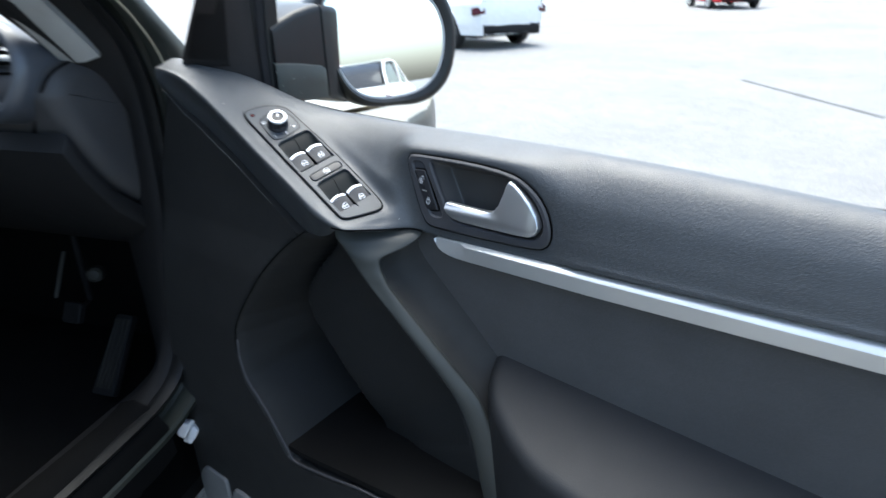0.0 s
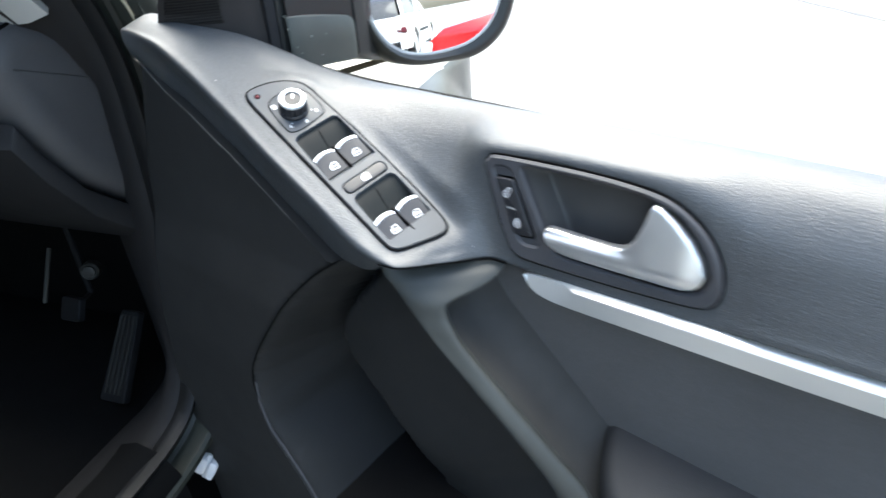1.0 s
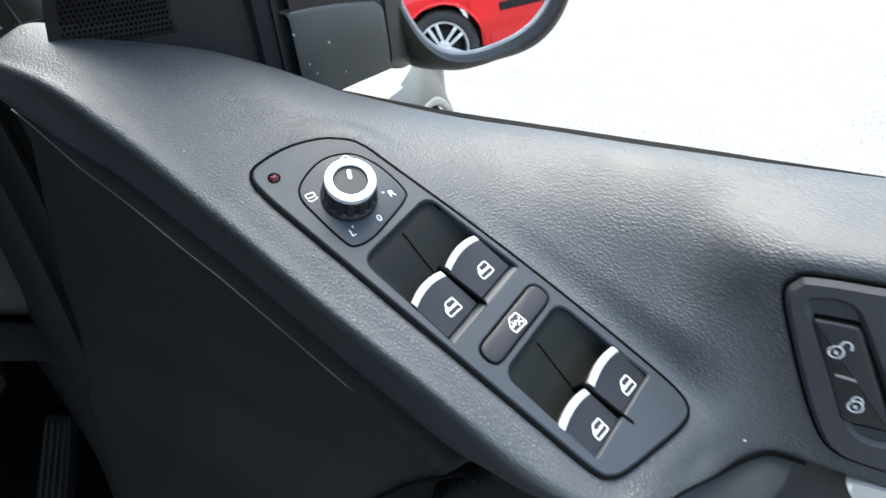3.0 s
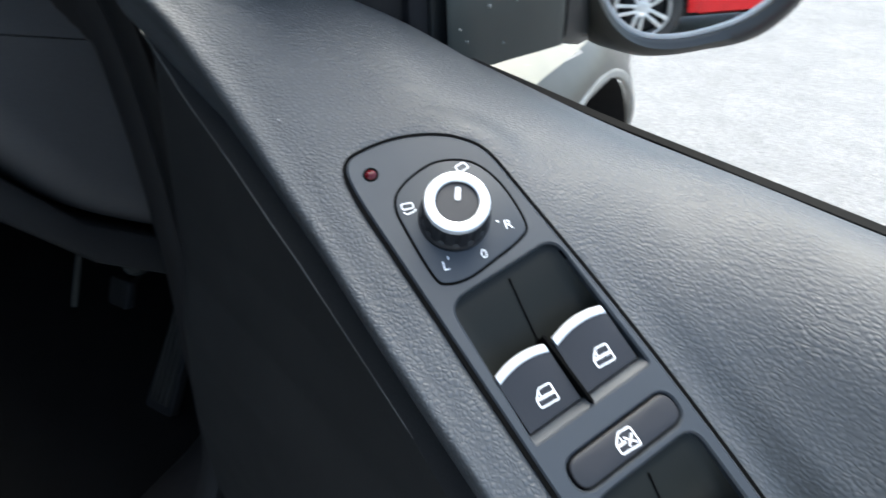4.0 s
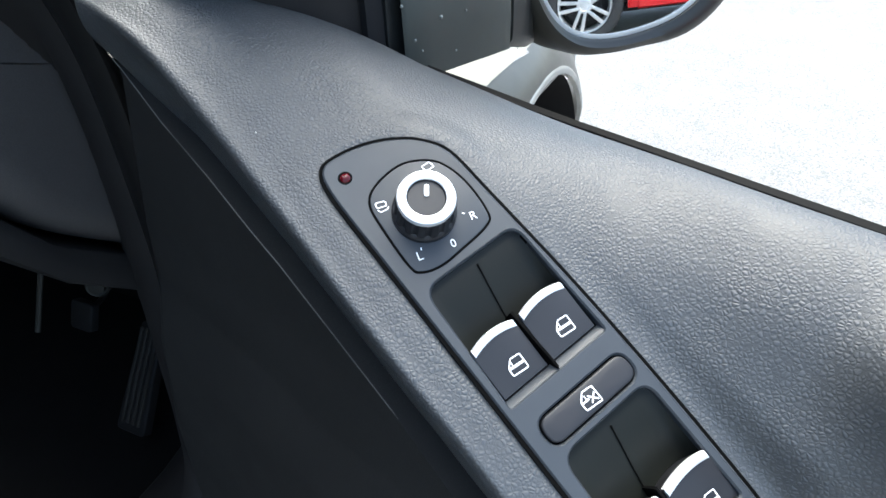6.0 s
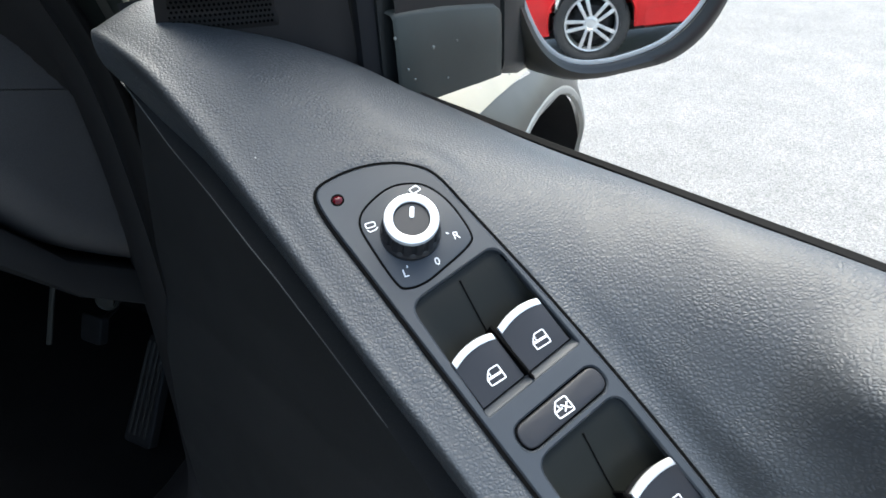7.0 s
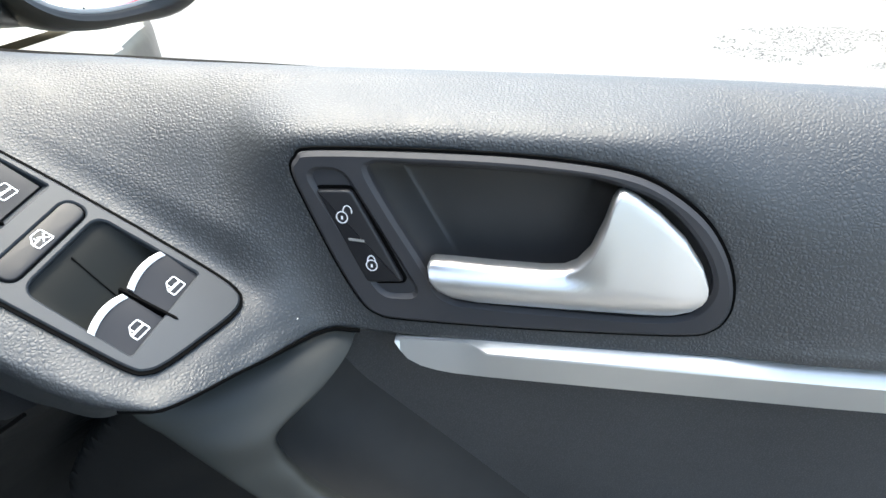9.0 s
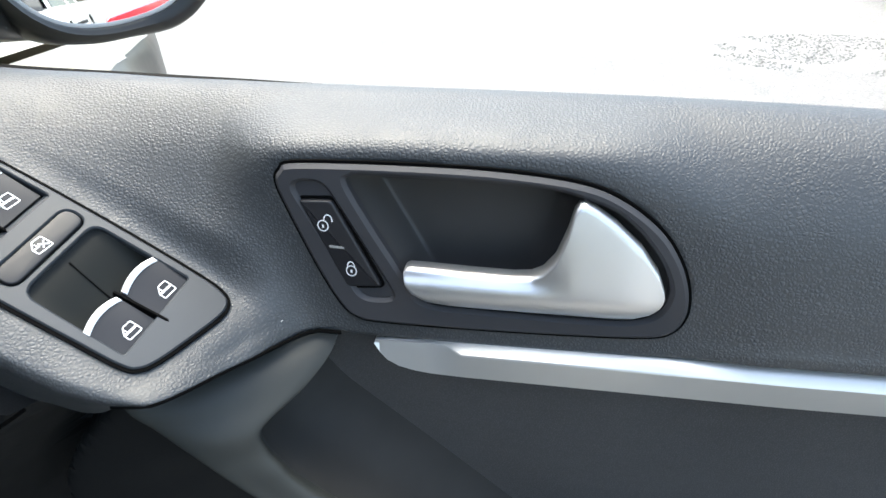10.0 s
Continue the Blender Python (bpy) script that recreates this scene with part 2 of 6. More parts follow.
def inset(pts, d):
    """The outline moved inwards by d (outwards if negative); the outline runs anticlockwise."""
    out = []
    n = len(pts)
    for k in range(n):
        a, p, b = pts[k - 1], pts[k], pts[(k + 1) % n]
        e1, e2 = (p - a), (b - p)
        n1 = Vector((-e1.y, e1.x)).normalized() if e1.length > 1e-9 else Vector((0, 0))
        n2 = Vector((-e2.y, e2.x)).normalized() if e2.length > 1e-9 else n1
        m = n1 + n2
        m = m.normalized() if m.length > 1e-6 else n1
        c = max(0.5, m.dot(n1))
        out.append(p + m * (d / c))
    return out


def add_ring(bm, pts, h, frame_m):
    return [bm.verts.new(frame_m @ Vector((p[0], p[1], h))) for p in pts]


def bridge(bm, a, b):
    n = len(a)
    for k in range(n):
        bm.faces.new((a[k], a[(k + 1) % n], b[(k + 1) % n], b[k]))


def prism(bm, frame_m, outline, h0, h1, bevel=0.0, steps=3, crown=0.0, bottom=True):
    """A plate of that outline from h0 up to h1, its upper edge rounded."""
    pts = ccw(outline)
    rings = [add_ring(bm, pts, h0, frame_m)]
    if bevel <= 0:
        rings.append(add_ring(bm, pts, h1, frame_m))
    else:
        for i in range(steps + 1):
            a = (i / steps) * math.pi / 2
            rings.append(add_ring(bm, inset(pts, bevel * (1 - math.cos(a))), h1 - bevel + bevel * math.sin(a), frame_m))
    for a, b in zip(rings, rings[1:]):
        bridge(bm, a, b)
    if crown:
        last = inset(pts, bevel)
        c = sum(last, Vector((0, 0))) / len(last)
        prev = rings[-1]
        for f in (0.7, 0.4, 0.15):
            ring = add_ring(bm, [c + (p - c) * f for p in last], h1 + crown * (1 - f * f), frame_m)
            bridge(bm, prev, ring)
            prev = ring
        bm.faces.new(prev)
    else:
        bm.faces.new(rings[-1])
    if bottom:
        bm.faces.new(rings[0][::-1])


def plate_with_holes(bm, frame_m, outline, holes, h0, h1, bevel=0.0):
    """A flat plate with openings cut through it, with outer and inner side walls."""
    outer = ccw(outline)
    top_out = inset(outer, bevel)
    loops = [(add_ring(bm, top_out, h1, frame_m))]
    side = add_ring(bm, outer, h1 - bevel, frame_m) if bevel else loops[0]
    if bevel:
        bridge(bm, side, loops[0])
    low = add_ring(bm, outer, h0, frame_m)
    bridge(bm, low, side)
    for hole in holes:
        pts = ccw(hole)
        wide = inset(pts, -bevel)
        ring = add_ring(bm, wide, h1, frame_m)
        loops.append(ring)
        if bevel:
            mid = add_ring(bm, pts, h1 - bevel, frame_m)
            bridge(bm, ring, mid)
        else:
            mid = ring
        bridge(bm, mid, add_ring(bm, pts, h0, frame_m))
    edges = []
    for ring in loops:
        for k in range(len(ring)):
            e = bm.edges.get((ring[k], ring[(k + 1) % len(ring)]))
            edges.append(e or bm.edges.new((ring[k], ring[(k + 1) % len(ring)])))
    bmesh.ops.triangle_fill(bm, use_beauty=True, use_dissolve=False, edges=edges, normal=frame_m.to_3x3() @ Vector((0, 0, 1)))


def stroke(bm, frame_m, pts, width, h, closed=False):
    """A flat printed line of that width along the points."""
    pts = [Vector((p[0], p[1])) for p in pts]
    n = len(pts)
    left, right = [], []
    for k in range(n):
        a = pts[k - 1] if (k > 0 or closed) else pts[k]
        b = pts[(k + 1) % n] if (k < n - 1 or closed) else pts[k]
        d = (b - a).normalized()
        nrm = Vector((-d.y, d.x)) * width / 2
        left.append(bm.verts.new(frame_m @ Vector((*(pts[k] + nrm), h))))
        right.append(bm.verts.new(frame_m @ Vector((*(pts[k] - nrm), h))))
    for k in range(n if closed else n - 1):
        j = (k + 1) % n
        bm.faces.new((left[k], left[j], right[j], right[k]))


def lathe(bm, frame_m, profile, seg=40, close_top=True):
    """A turned body round the frame's z axis from rows of (radius, height)."""
    rings = [[bm.verts.new(frame_m @ Vector((r * math.cos(2 * math.pi * k / seg), r * math.sin(2 * math.pi * k / seg), h))) for k in range(seg)] for r, h in profile]
    for a, b in zip(rings, rings[1:]):
        bridge(bm, a, b)
    if close_top:
        bm.faces.new(rings[-1])


def grid_mesh(bm, rows, close_u=False):
    """A skin over rows of points (all of one length)."""
    vs = [[bm.verts.new(p) for p in row] for row in rows]
    for a, b in zip(vs, vs[1:]):
        n = len(a)
        for k in range(n if close_u else n - 1):
            j = (k + 1) % n
            bm.faces.new((a[k], a[j], b[j], b[k]))
    return vs


def tube(bm, pts, radius, seg=10, caps=True):
    pts = [Vector(p) for p in pts]
    rings = []
    up = Vector((0.3, 0.2, 0.93)).normalized()
    for k, p in enumerate(pts):
        d = (pts[min(k + 1, len(pts) - 1)] - pts[max(k - 1, 0)]).normalized()
        x = d.cross(up)
        x = x.normalized() if x.length > 1e-4 else d.orthogonal().normalized()
        y = x.cross(d)
        r = radius[k] if isinstance(radius, (list, tuple)) else radius
        rings.append([bm.verts.new(p + (x * math.cos(2 * math.pi * i / seg) + y * math.sin(2 * math.pi * i / seg)) * r) for i in range(seg)])
    for a, b in zip(rings, rings[1:]):
        bridge(bm, a, b)
    if caps:
        bm.faces.new(rings[0][::-1])
        bm.faces.new(rings[-1])


def box(bm, frame_m, x0, x1, y0, y1, z0, z1, bevel=0.0):
    r = min(bevel, 0.3 * (x1 - x0), 0.3 * (y1 - y0)) if bevel else 0
    outline = rounded([(x0, y0), (x1, y0), (x1, y1), (x0, y1)], r * 1.5, 4) if bevel else [(x0, y0), (x1, y0), (x1, y1), (x0, y1)]
    prism(bm, frame_m, outline, z0, z1, bevel)


def smoothstep(a, b, x):
    t = min(1.0, max(0.0, (x - a) / (b - a)))
    return t * t * (3 - 2 * t)


def seg_dist(px, py, ax, ay, bx, by):
    dx, dy = bx - ax, by - ay
    t = max(0.0, min(1.0, ((px - ax) * dx + (py - ay) * dy) / (dx * dx + dy * dy + 1e-12)))
    return math.hypot(px - ax - t * dx, py - ay - t * dy), t


def poly_dist(px, py, poly):
    """Distance to a closed outline: negative inside."""
    d = min(seg_dist(px, py, *poly[k - 1], *poly[k])[0] for k in range(len(poly)))
    inside = False
    for k in range(len(poly)):
        (ax, ay), (bx, by) = poly[k - 1], poly[k]
        if (ay > py) != (by > py) and px < (bx - ax) * (py - ay) / (by - ay) + ax:
            inside = not inside
    return -d if inside else d


def line_dist(px, py, line):
    """Distance to an open line, and how far along it (in points) the nearest place is."""
    best = (9.0, 0.0)
    for k in range(len(line) - 1):
        d, t = seg_dist(px, py, *line[k], *line[k + 1])
        if d < best[0]:
            best = (d, k + t)
    return best


def interp(x, table):
    if x <= table[0][0]:
        return table[0][1]
    for (x0, y0), (x1, y1) in zip(table, table[1:]):
        if x <= x1:
            return y0 + (y1 - y0) * (x - x0) / (x1 - x0)
    return table[-1][1]


def hermite(xs, ys, x):
    """Smooth curve through the given points, without overshooting steps much."""
    n = len(xs)
    if x <= xs[0]:
        return ys[0]
    if x >= xs[-1]:
        return ys[-1]
    k = max(i for i in range(n - 1) if xs[i] <= x)
    sl = [(ys[i + 1] - ys[i]) / (xs[i + 1] - xs[i]) for i in range(n - 1)]

    def tangent(i):
        if i == 0:
            return sl[0]
        if i == n - 1:
            return sl[-1]
        if sl[i - 1] * sl[i] <= 0:
            return 0.0
        return 2 * sl[i - 1] * sl[i] / (sl[i - 1] + sl[i])
    h = xs[k + 1] - xs[k]
    t = (x - xs[k]) / h
    return (2 * t ** 3 - 3 * t * t + 1) * ys[k] + (t ** 3 - 2 * t * t + t) * h * tangent(k) + (3 * t * t - 2 * t ** 3) * ys[k + 1] + (t ** 3 - t * t) * h * tangent(k + 1)


# ---- frames of reference: the open door lies along x, the car's nose points along FWD ----
PANEL_F = axes_matrix((0.2428, 0.0250, 1.0064), (0.8597, -0.0579, -0.5075), (0.4672, -0.3123, 0.8272))
HANDLE_F = axes_matrix((0.4164, 0.0622, 0.9729), (1, 0, 0), (0, -0.9929, 0.1191))
FWD = Vector((-0.32, 0.947, 0)).normalized()
OUT = Vector((FWD.y, -FWD.x, 0))
HINGE = Vector((-0.05, 0.03, 0))


def car_at(a, b, z):
    """A place from metres ahead of the hinge, outboard of the car's side, and height."""
    return HINGE + FWD * a + OUT * b + Vector((0, 0, z))


CAR_M = Matrix((FWD, -OUT, Vector((0, 0, 1)))).transposed().to_4x4()
CAR_M.translation = HINGE


def mm(pts):
    return [(p[0] / 1000, p[1] / 1000) for p in pts]


def on_face(pts):
    """Points of (x, z) in millimetres, in the frame of the handle's face."""
    return [(p[0] / 1000 - 0.4164, (p[1] / 1000 - 0.9732) / 0.9929) for p in pts]


# ---- ground ----
bm = bmesh.new()
R = 400.0
fine = [(-30 + 2.0 * i) for i in range(31)]
xs_g = [-R, -120, -60] + fine + [60, 120, R]
vs_rows = [[Vector((x, y, 0)) for x in xs_g] for y in xs_g]
grid_mesh(bm, vs_rows)
ground = finish("ground", bm, ASPHALT)
tagged(ground, "pale grey worn asphalt of a car park", "ground", kind="structure")

# ---- the open car door ----
door = thing("car_door", "open black front car door with grained trim and silver strip", "car door", (0.0, 0.0, 0.0))

PANEL_OUT = smooth_closed(mm([(-104.5, -19.5), (-106, -10), (-103.5, 3), (-98, 14.5), (-91, 22.5), (-81, 27.8), (-60, 29.2), (-10, 31.5), (40, 32), (85, 31), (101, 29.3), (107, 25), (107.3, 17), (103, 2), (98, -13), (93.5, -20), (86, -22.6), (60, -22.9), (0, -23), (-60, -23.2), (-93, -23)]), 4)
BEZEL_OUT = smooth_closed(on_face([(364, 1012.5), (366.7, 1018.6), (373, 1021.7), (408, 1022.6), (451, 1022.2), (479, 1020.4), (497, 1018), (510, 1014.2), (523, 1006.8), (534, 997.4), (542, 986.2), (546.8, 975.2), (548.9, 965.2), (548.3, 956.4), (544, 949.4), (534, 945.6), (501, 943.6), (454, 942.4), (409, 942.4), (397, 944.3), (389.4, 951), (379.7, 970), (368.2, 998.9)]), 4)

# soft grained pad: sections across the door, from the window seal inwards and down
PAD = [
    (-0.004, [(0.0600, 1.0500), (0.0570, 1.0850), (0.0470, 1.1010), (0.0350, 1.1105), (0.0240, 1.1125), (0.0120, 1.1092), (0.0000, 1.1050), (-0.0056, 1.1018), (-0.0050, 1.0860), (0.0060, 1.0660)]),
    (0.040, [(0.0980, 1.0300), (0.0920, 1.0700), (0.0780, 1.0850), (0.0610, 1.0945), (0.0430, 1.1020), (0.0220, 1.1058), (0.0020, 1.1012), (-0.0050, 1.0950), (0.0020, 1.0690), (0.0060, 1.0400)]),
    (0.090, [(0.1200, 1.0000), (0.1170, 1.0510), (0.1010, 1.0695), (0.0810, 1.0825), (0.0600, 1.0905), (0.0300, 1.0915), (0.0035, 1.0825), (-0.0060, 1.0735), (0.0010, 1.0450), (0.0055, 1.0120)]),
    (0.140, [(0.1350, 0.9800), (0.1320, 1.0390), (0.1150, 1.0525), (0.0900, 1.0635), (0.0600, 1.0700), (0.0300, 1.0645), (0.0010, 1.0550), (-0.0085, 1.0460), (-0.0015, 1.0140), (0.0050, 0.9800)]),
    (0.200, [(0.1390, 0.9830), (0.1350, 1.0335), (0.1170, 1.0445), (0.0900, 1.0480), (0.0580, 1.0420), (0.0300, 1.0322), (-0.0030, 1.0205), (-0.0125, 1.0120), (-0.0055, 0.9770), (0.0045, 0.9400)]),
    (0.250, [(0.1380, 0.9805), (0.1330, 1.0325), (0.1160, 1.0420), (0.0880, 1.0320), (0.0570, 1.0135), (0.0300, 1.0035), (-0.0050, 0.9915), (-0.0140, 0.9840), (-0.0110, 0.9560), (0.0015, 0.9180)]),
    (0.295, [(0.1370, 0.9791), (0.1320, 1.0311), (0.1150, 1.0395), (0.0880, 1.0238), (0.0600, 0.9948), (0.0300, 0.9774), (-0.0070, 0.9650), (-0.0160, 0.9580), (-0.0145, 0.9470), (-0.0060, 0.9290)]),
    (0.325, [(0.1370, 0.9788), (0.1310, 1.0308), (0.1140, 1.0392), (0.0880, 1.0228), (0.0635, 0.9908), (0.0400, 0.9653), (0.0040, 0.9530), (-0.0080, 0.9490), (-0.0110, 0.9455), (-0.0030, 0.9410)]),
    (0.350, [(0.1360, 0.9786), (0.1300, 1.0305), (0.1130, 1.0390), (0.0880, 1.0239), (0.0660, 0.9953), (0.0500, 0.9613), (0.0360, 0.9470), (0.0270, 0.9420), (0.0240, 0.9390), (0.0320, 0.9340)]),
    (0.378, [(0.1360, 0.9783), (0.1300, 1.0303), (0.1120, 1.0389), (0.0870, 1.0242), (0.0695, 1.0000), (0.0595, 0.9672), (0.0560, 0.9480), (0.0545, 0.9400), (0.0555, 0.9350), (0.0660, 0.9310)]),
    (0.420, [(0.1360, 0.9780), (0.1290, 1.0300), (0.1120, 1.0386), (0.0870, 1.0260), (0.0690, 1.0030), (0.0605, 0.9691), (0.0565, 0.9480), (0.0545, 0.9400), (0.0555, 0.9350), (0.0660, 0.9310)]),
    (0.560, [(0.1340, 0.9770), (0.1270, 1.0280), (0.1100, 1.0366), (0.0870, 1.0258), (0.0695, 1.0010), (0.0605, 0.9686), (0.0565, 0.9485), (0.0545, 0.9410), (0.0555, 0.9360), (0.0660, 0.9325)]),
    (1.000, [(0.1260, 0.9530), (0.1150, 1.0040), (0.1000, 1.0130), (0.0820, 1.0065), (0.0690, 0.9915), (0.0610, 0.9690), (0.0570, 0.9545), (0.0550, 0.9490), (0.0560, 0.9445), (0.0660, 0.9410)]),
]


def pad_section(x):
    xs = [row[0] for row in PAD]
    pts = [Vector((hermite(xs, [row[1][k][0] for row in PAD], x), hermite(xs, [row[1][k][1] for row in PAD], x))) for k in range(10)]
    fall = smoothstep(0.0, 0.05, x) * (1 - smoothstep(0.25, 0.32, x))
    pts[6].y -= 0.0026 * fall
    pts[7].y -= 0.0018 * fall
    pts[8].x += 0.004 * fall
    pts[9].x += 0.006 * fall
    return smooth_open(pts, 12)


def conform(p):
    """Brings the pad onto the flat seats of the switch panel and the handle bezel. Returns the place and how far it lies under one."""
    under = 0.0
    for f, outline, seat, reach, sink in ((PANEL_F, PANEL_OUT, -0.0012, 0.017, -0.0030), (HANDLE_F, BEZEL_OUT, -0.0012, 0.042, -0.0035)):
        q = f.inverted() @ p
        if abs(q.z) > 0.04:
            continue
        d = poly_dist(q.x, q.y, outline)
        if d < reach:
            w = (1.0 - smoothstep(0.002, reach, d)) * (1.0 - smoothstep(0.016, 0.040, abs(q.z)))
            q.z = q.z * (1 - w) + seat * w
            if d < -0.0012:
                q.z = sink
            p = f @ q
        under = min(under, d)
    return p, under


bm = bmesh.new()
x_list = [-0.0085, -0.0075, -0.006] + [-0.004 + 0.0025 * k for k in range(224)] + [0.56 + 0.02 * k for k in range(23)]
rows, hidden = [], []
for x in x_list:
    sec = pad_section(max(x, -0.004))
    if x < -0.004:
        cen = sum(sec, Vector((0, 0))) / len(sec)
        f = {-0.0085: 0.965, -0.0075: 0.985, -0.006: 0.997}[x]
        sec = [cen + (s - cen) * f for s in sec]
    row, hid = [], []
    for s in sec:
        p, u = conform(Vector((x, s.x, s.y))) if 0.1 < x < 0.58 else (Vector((x, s.x, s.y)), 0.0)
        row.append(p)
        hid.append(u)
    rows.append(row)
    hidden.append(hid)
vs = [[bm.verts.new(p) for p in row] for row in rows]
for i in range(len(vs) - 1):
    for k in range(len(vs[0]) - 1):
        if min(hidden[i][k], hidden[i + 1][k], hidden[i][k + 1], hidden[i + 1][k + 1]) < -0.0036:
            continue
        bm.faces.new((vs[i][k], vs[i][k + 1], vs[i + 1][k + 1], vs[i + 1][k]))
bm.faces.new(vs[0])
part("trim_pad", bm, LEATHER, door, "grained soft black plastic upper trim", 60)

# ---- switch panel ----
WELL_1 = rounded(mm([(-40.5, -17), (12.6, -19.3), (12.6, 28.3), (-40.5, 27.5)]), [0.007, 0.0015, 0.0015, 0.006], 6)
WELL_2 = rounded(mm([(36, -15.5), (85, -17.8), (85, 26.6), (36, 27)]), [0.007, 0.0015, 0.0015, 0.006], 6)
PILL = rounded(mm([(21.2, -16), (33, -16), (33, 27.3), (21.2, 27.3)]), 0.0058, 8)
bm = bmesh.new()
plate_with_holes(bm, PANEL_F, [tuple(p) for p in inset(ccw(PANEL_OUT), -0.0009)], [[tuple(p) for p in inset(ccw(PANEL_OUT), 0.003)]], -0.004, 0.0001)
part("panel_gasket", bm, GAP, door)
bm = bmesh.new()
plate_with_holes(bm, PANEL_F, [tuple(p) for p in inset(ccw(PANEL_OUT), 0.0006)], [WELL_1, WELL_2, PILL], -0.003, 0.0011, 0.0007)
panel = part("switch_panel", bm, PANEL, door, "satin dark grey switch panel", 35)


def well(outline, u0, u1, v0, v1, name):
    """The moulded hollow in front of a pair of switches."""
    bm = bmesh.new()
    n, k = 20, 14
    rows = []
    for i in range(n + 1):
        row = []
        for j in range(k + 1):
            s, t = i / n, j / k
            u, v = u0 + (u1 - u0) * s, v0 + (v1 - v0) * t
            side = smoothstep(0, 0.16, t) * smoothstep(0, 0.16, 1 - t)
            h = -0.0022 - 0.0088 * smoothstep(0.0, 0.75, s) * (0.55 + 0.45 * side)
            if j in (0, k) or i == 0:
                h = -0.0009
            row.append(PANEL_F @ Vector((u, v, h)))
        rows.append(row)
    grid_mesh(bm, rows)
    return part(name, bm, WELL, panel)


def well_crease(u0, u1, v0):
    """A fine dark line down the middle of a hollow, ending at the switches."""
    bm = bmesh.new()
    pts = []
    for k in range(13):
        s = 0.10 + 0.55 * k / 12
        h = -0.0022 - 0.0088 * smoothstep(0.0, 0.75, s) + 0.0004
        pts.append(PANEL_F @ Vector((u0 + (u1 - u0) * s, v0 + 0.0045 * (1 - s) ** 2 - 0.0012, h)))
    tube(bm, pts, [0.00045] + [0.0003] * 12, 5)
    part("well_crease", bm, GAP, panel)


def well_ramp(u0, u1, v0, v1):
    """The lit bevel that climbs from the foot of a pair of switches to the panel's face."""
    bm = bmesh.new()
    grid_mesh(bm, [[PANEL_F @ Vector((u, v, h)) for v in (v0, (v0 + v1) / 2, v1)] for u, h in ((u0, -0.0120), (u0 + 0.0002, -0.0022), (u0 + 0.0008, -0.0016), (u1 - 0.0005, 0.0002), (u1 + 0.0006, 0.0004))])
    part("well_ramp", bm, PANEL, panel)


well_ramp(0.0094, 0.0126, -0.0193, 0.0283)
well_crease(-0.0425, 0.011, 0.0042)
well_crease(0.0345, 0.0865, 0.0042)
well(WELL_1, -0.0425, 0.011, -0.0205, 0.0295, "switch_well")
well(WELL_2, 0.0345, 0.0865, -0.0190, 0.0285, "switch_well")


def window_icon(bm, frame_m, u, v, size, h, crossed=False):
    """The printed outline of a car window with its pane."""
    s = size
    # drawn upright across the panel: the icon's right is -u..., its up is -u
    def at(px, py):
        return (u - py * s * 0.92 + px * s * 0.10, v + px * s)
    shape = [at(-0.50, -0.42), at(-0.50, 0.05), at(-0.12, 0.52), at(0.50, 0.52), at(0.50, -0.42)]
    stroke(bm, frame_m, rounded(shape, 0.0006, 3), 0.00055, h, True)
    if crossed:
        stroke(bm, frame_m, [at(-0.46, -0.02), at(-0.02, 0.02)], 0.0007, h)
        stroke(bm, frame_m, [at(-0.02, -0.26), at(0.40, 0.20)], 0.0006, h)
        stroke(bm, frame_m, [at(0.40, -0.26), at(-0.02, 0.20)], 0.0006, h)
        stroke(bm, frame_m, [at(-0.16, 0.30), at(-0.16, 0.04)], 0.00045, h)
    else:
        stroke(bm, frame_m, [at(-0.46, 0.02), at(0.46, 0.02)], 0.0010, h)
        stroke(bm, frame_m, [at(-0.20, 0.40), at(-0.20, 0.05)], 0.00045, h)


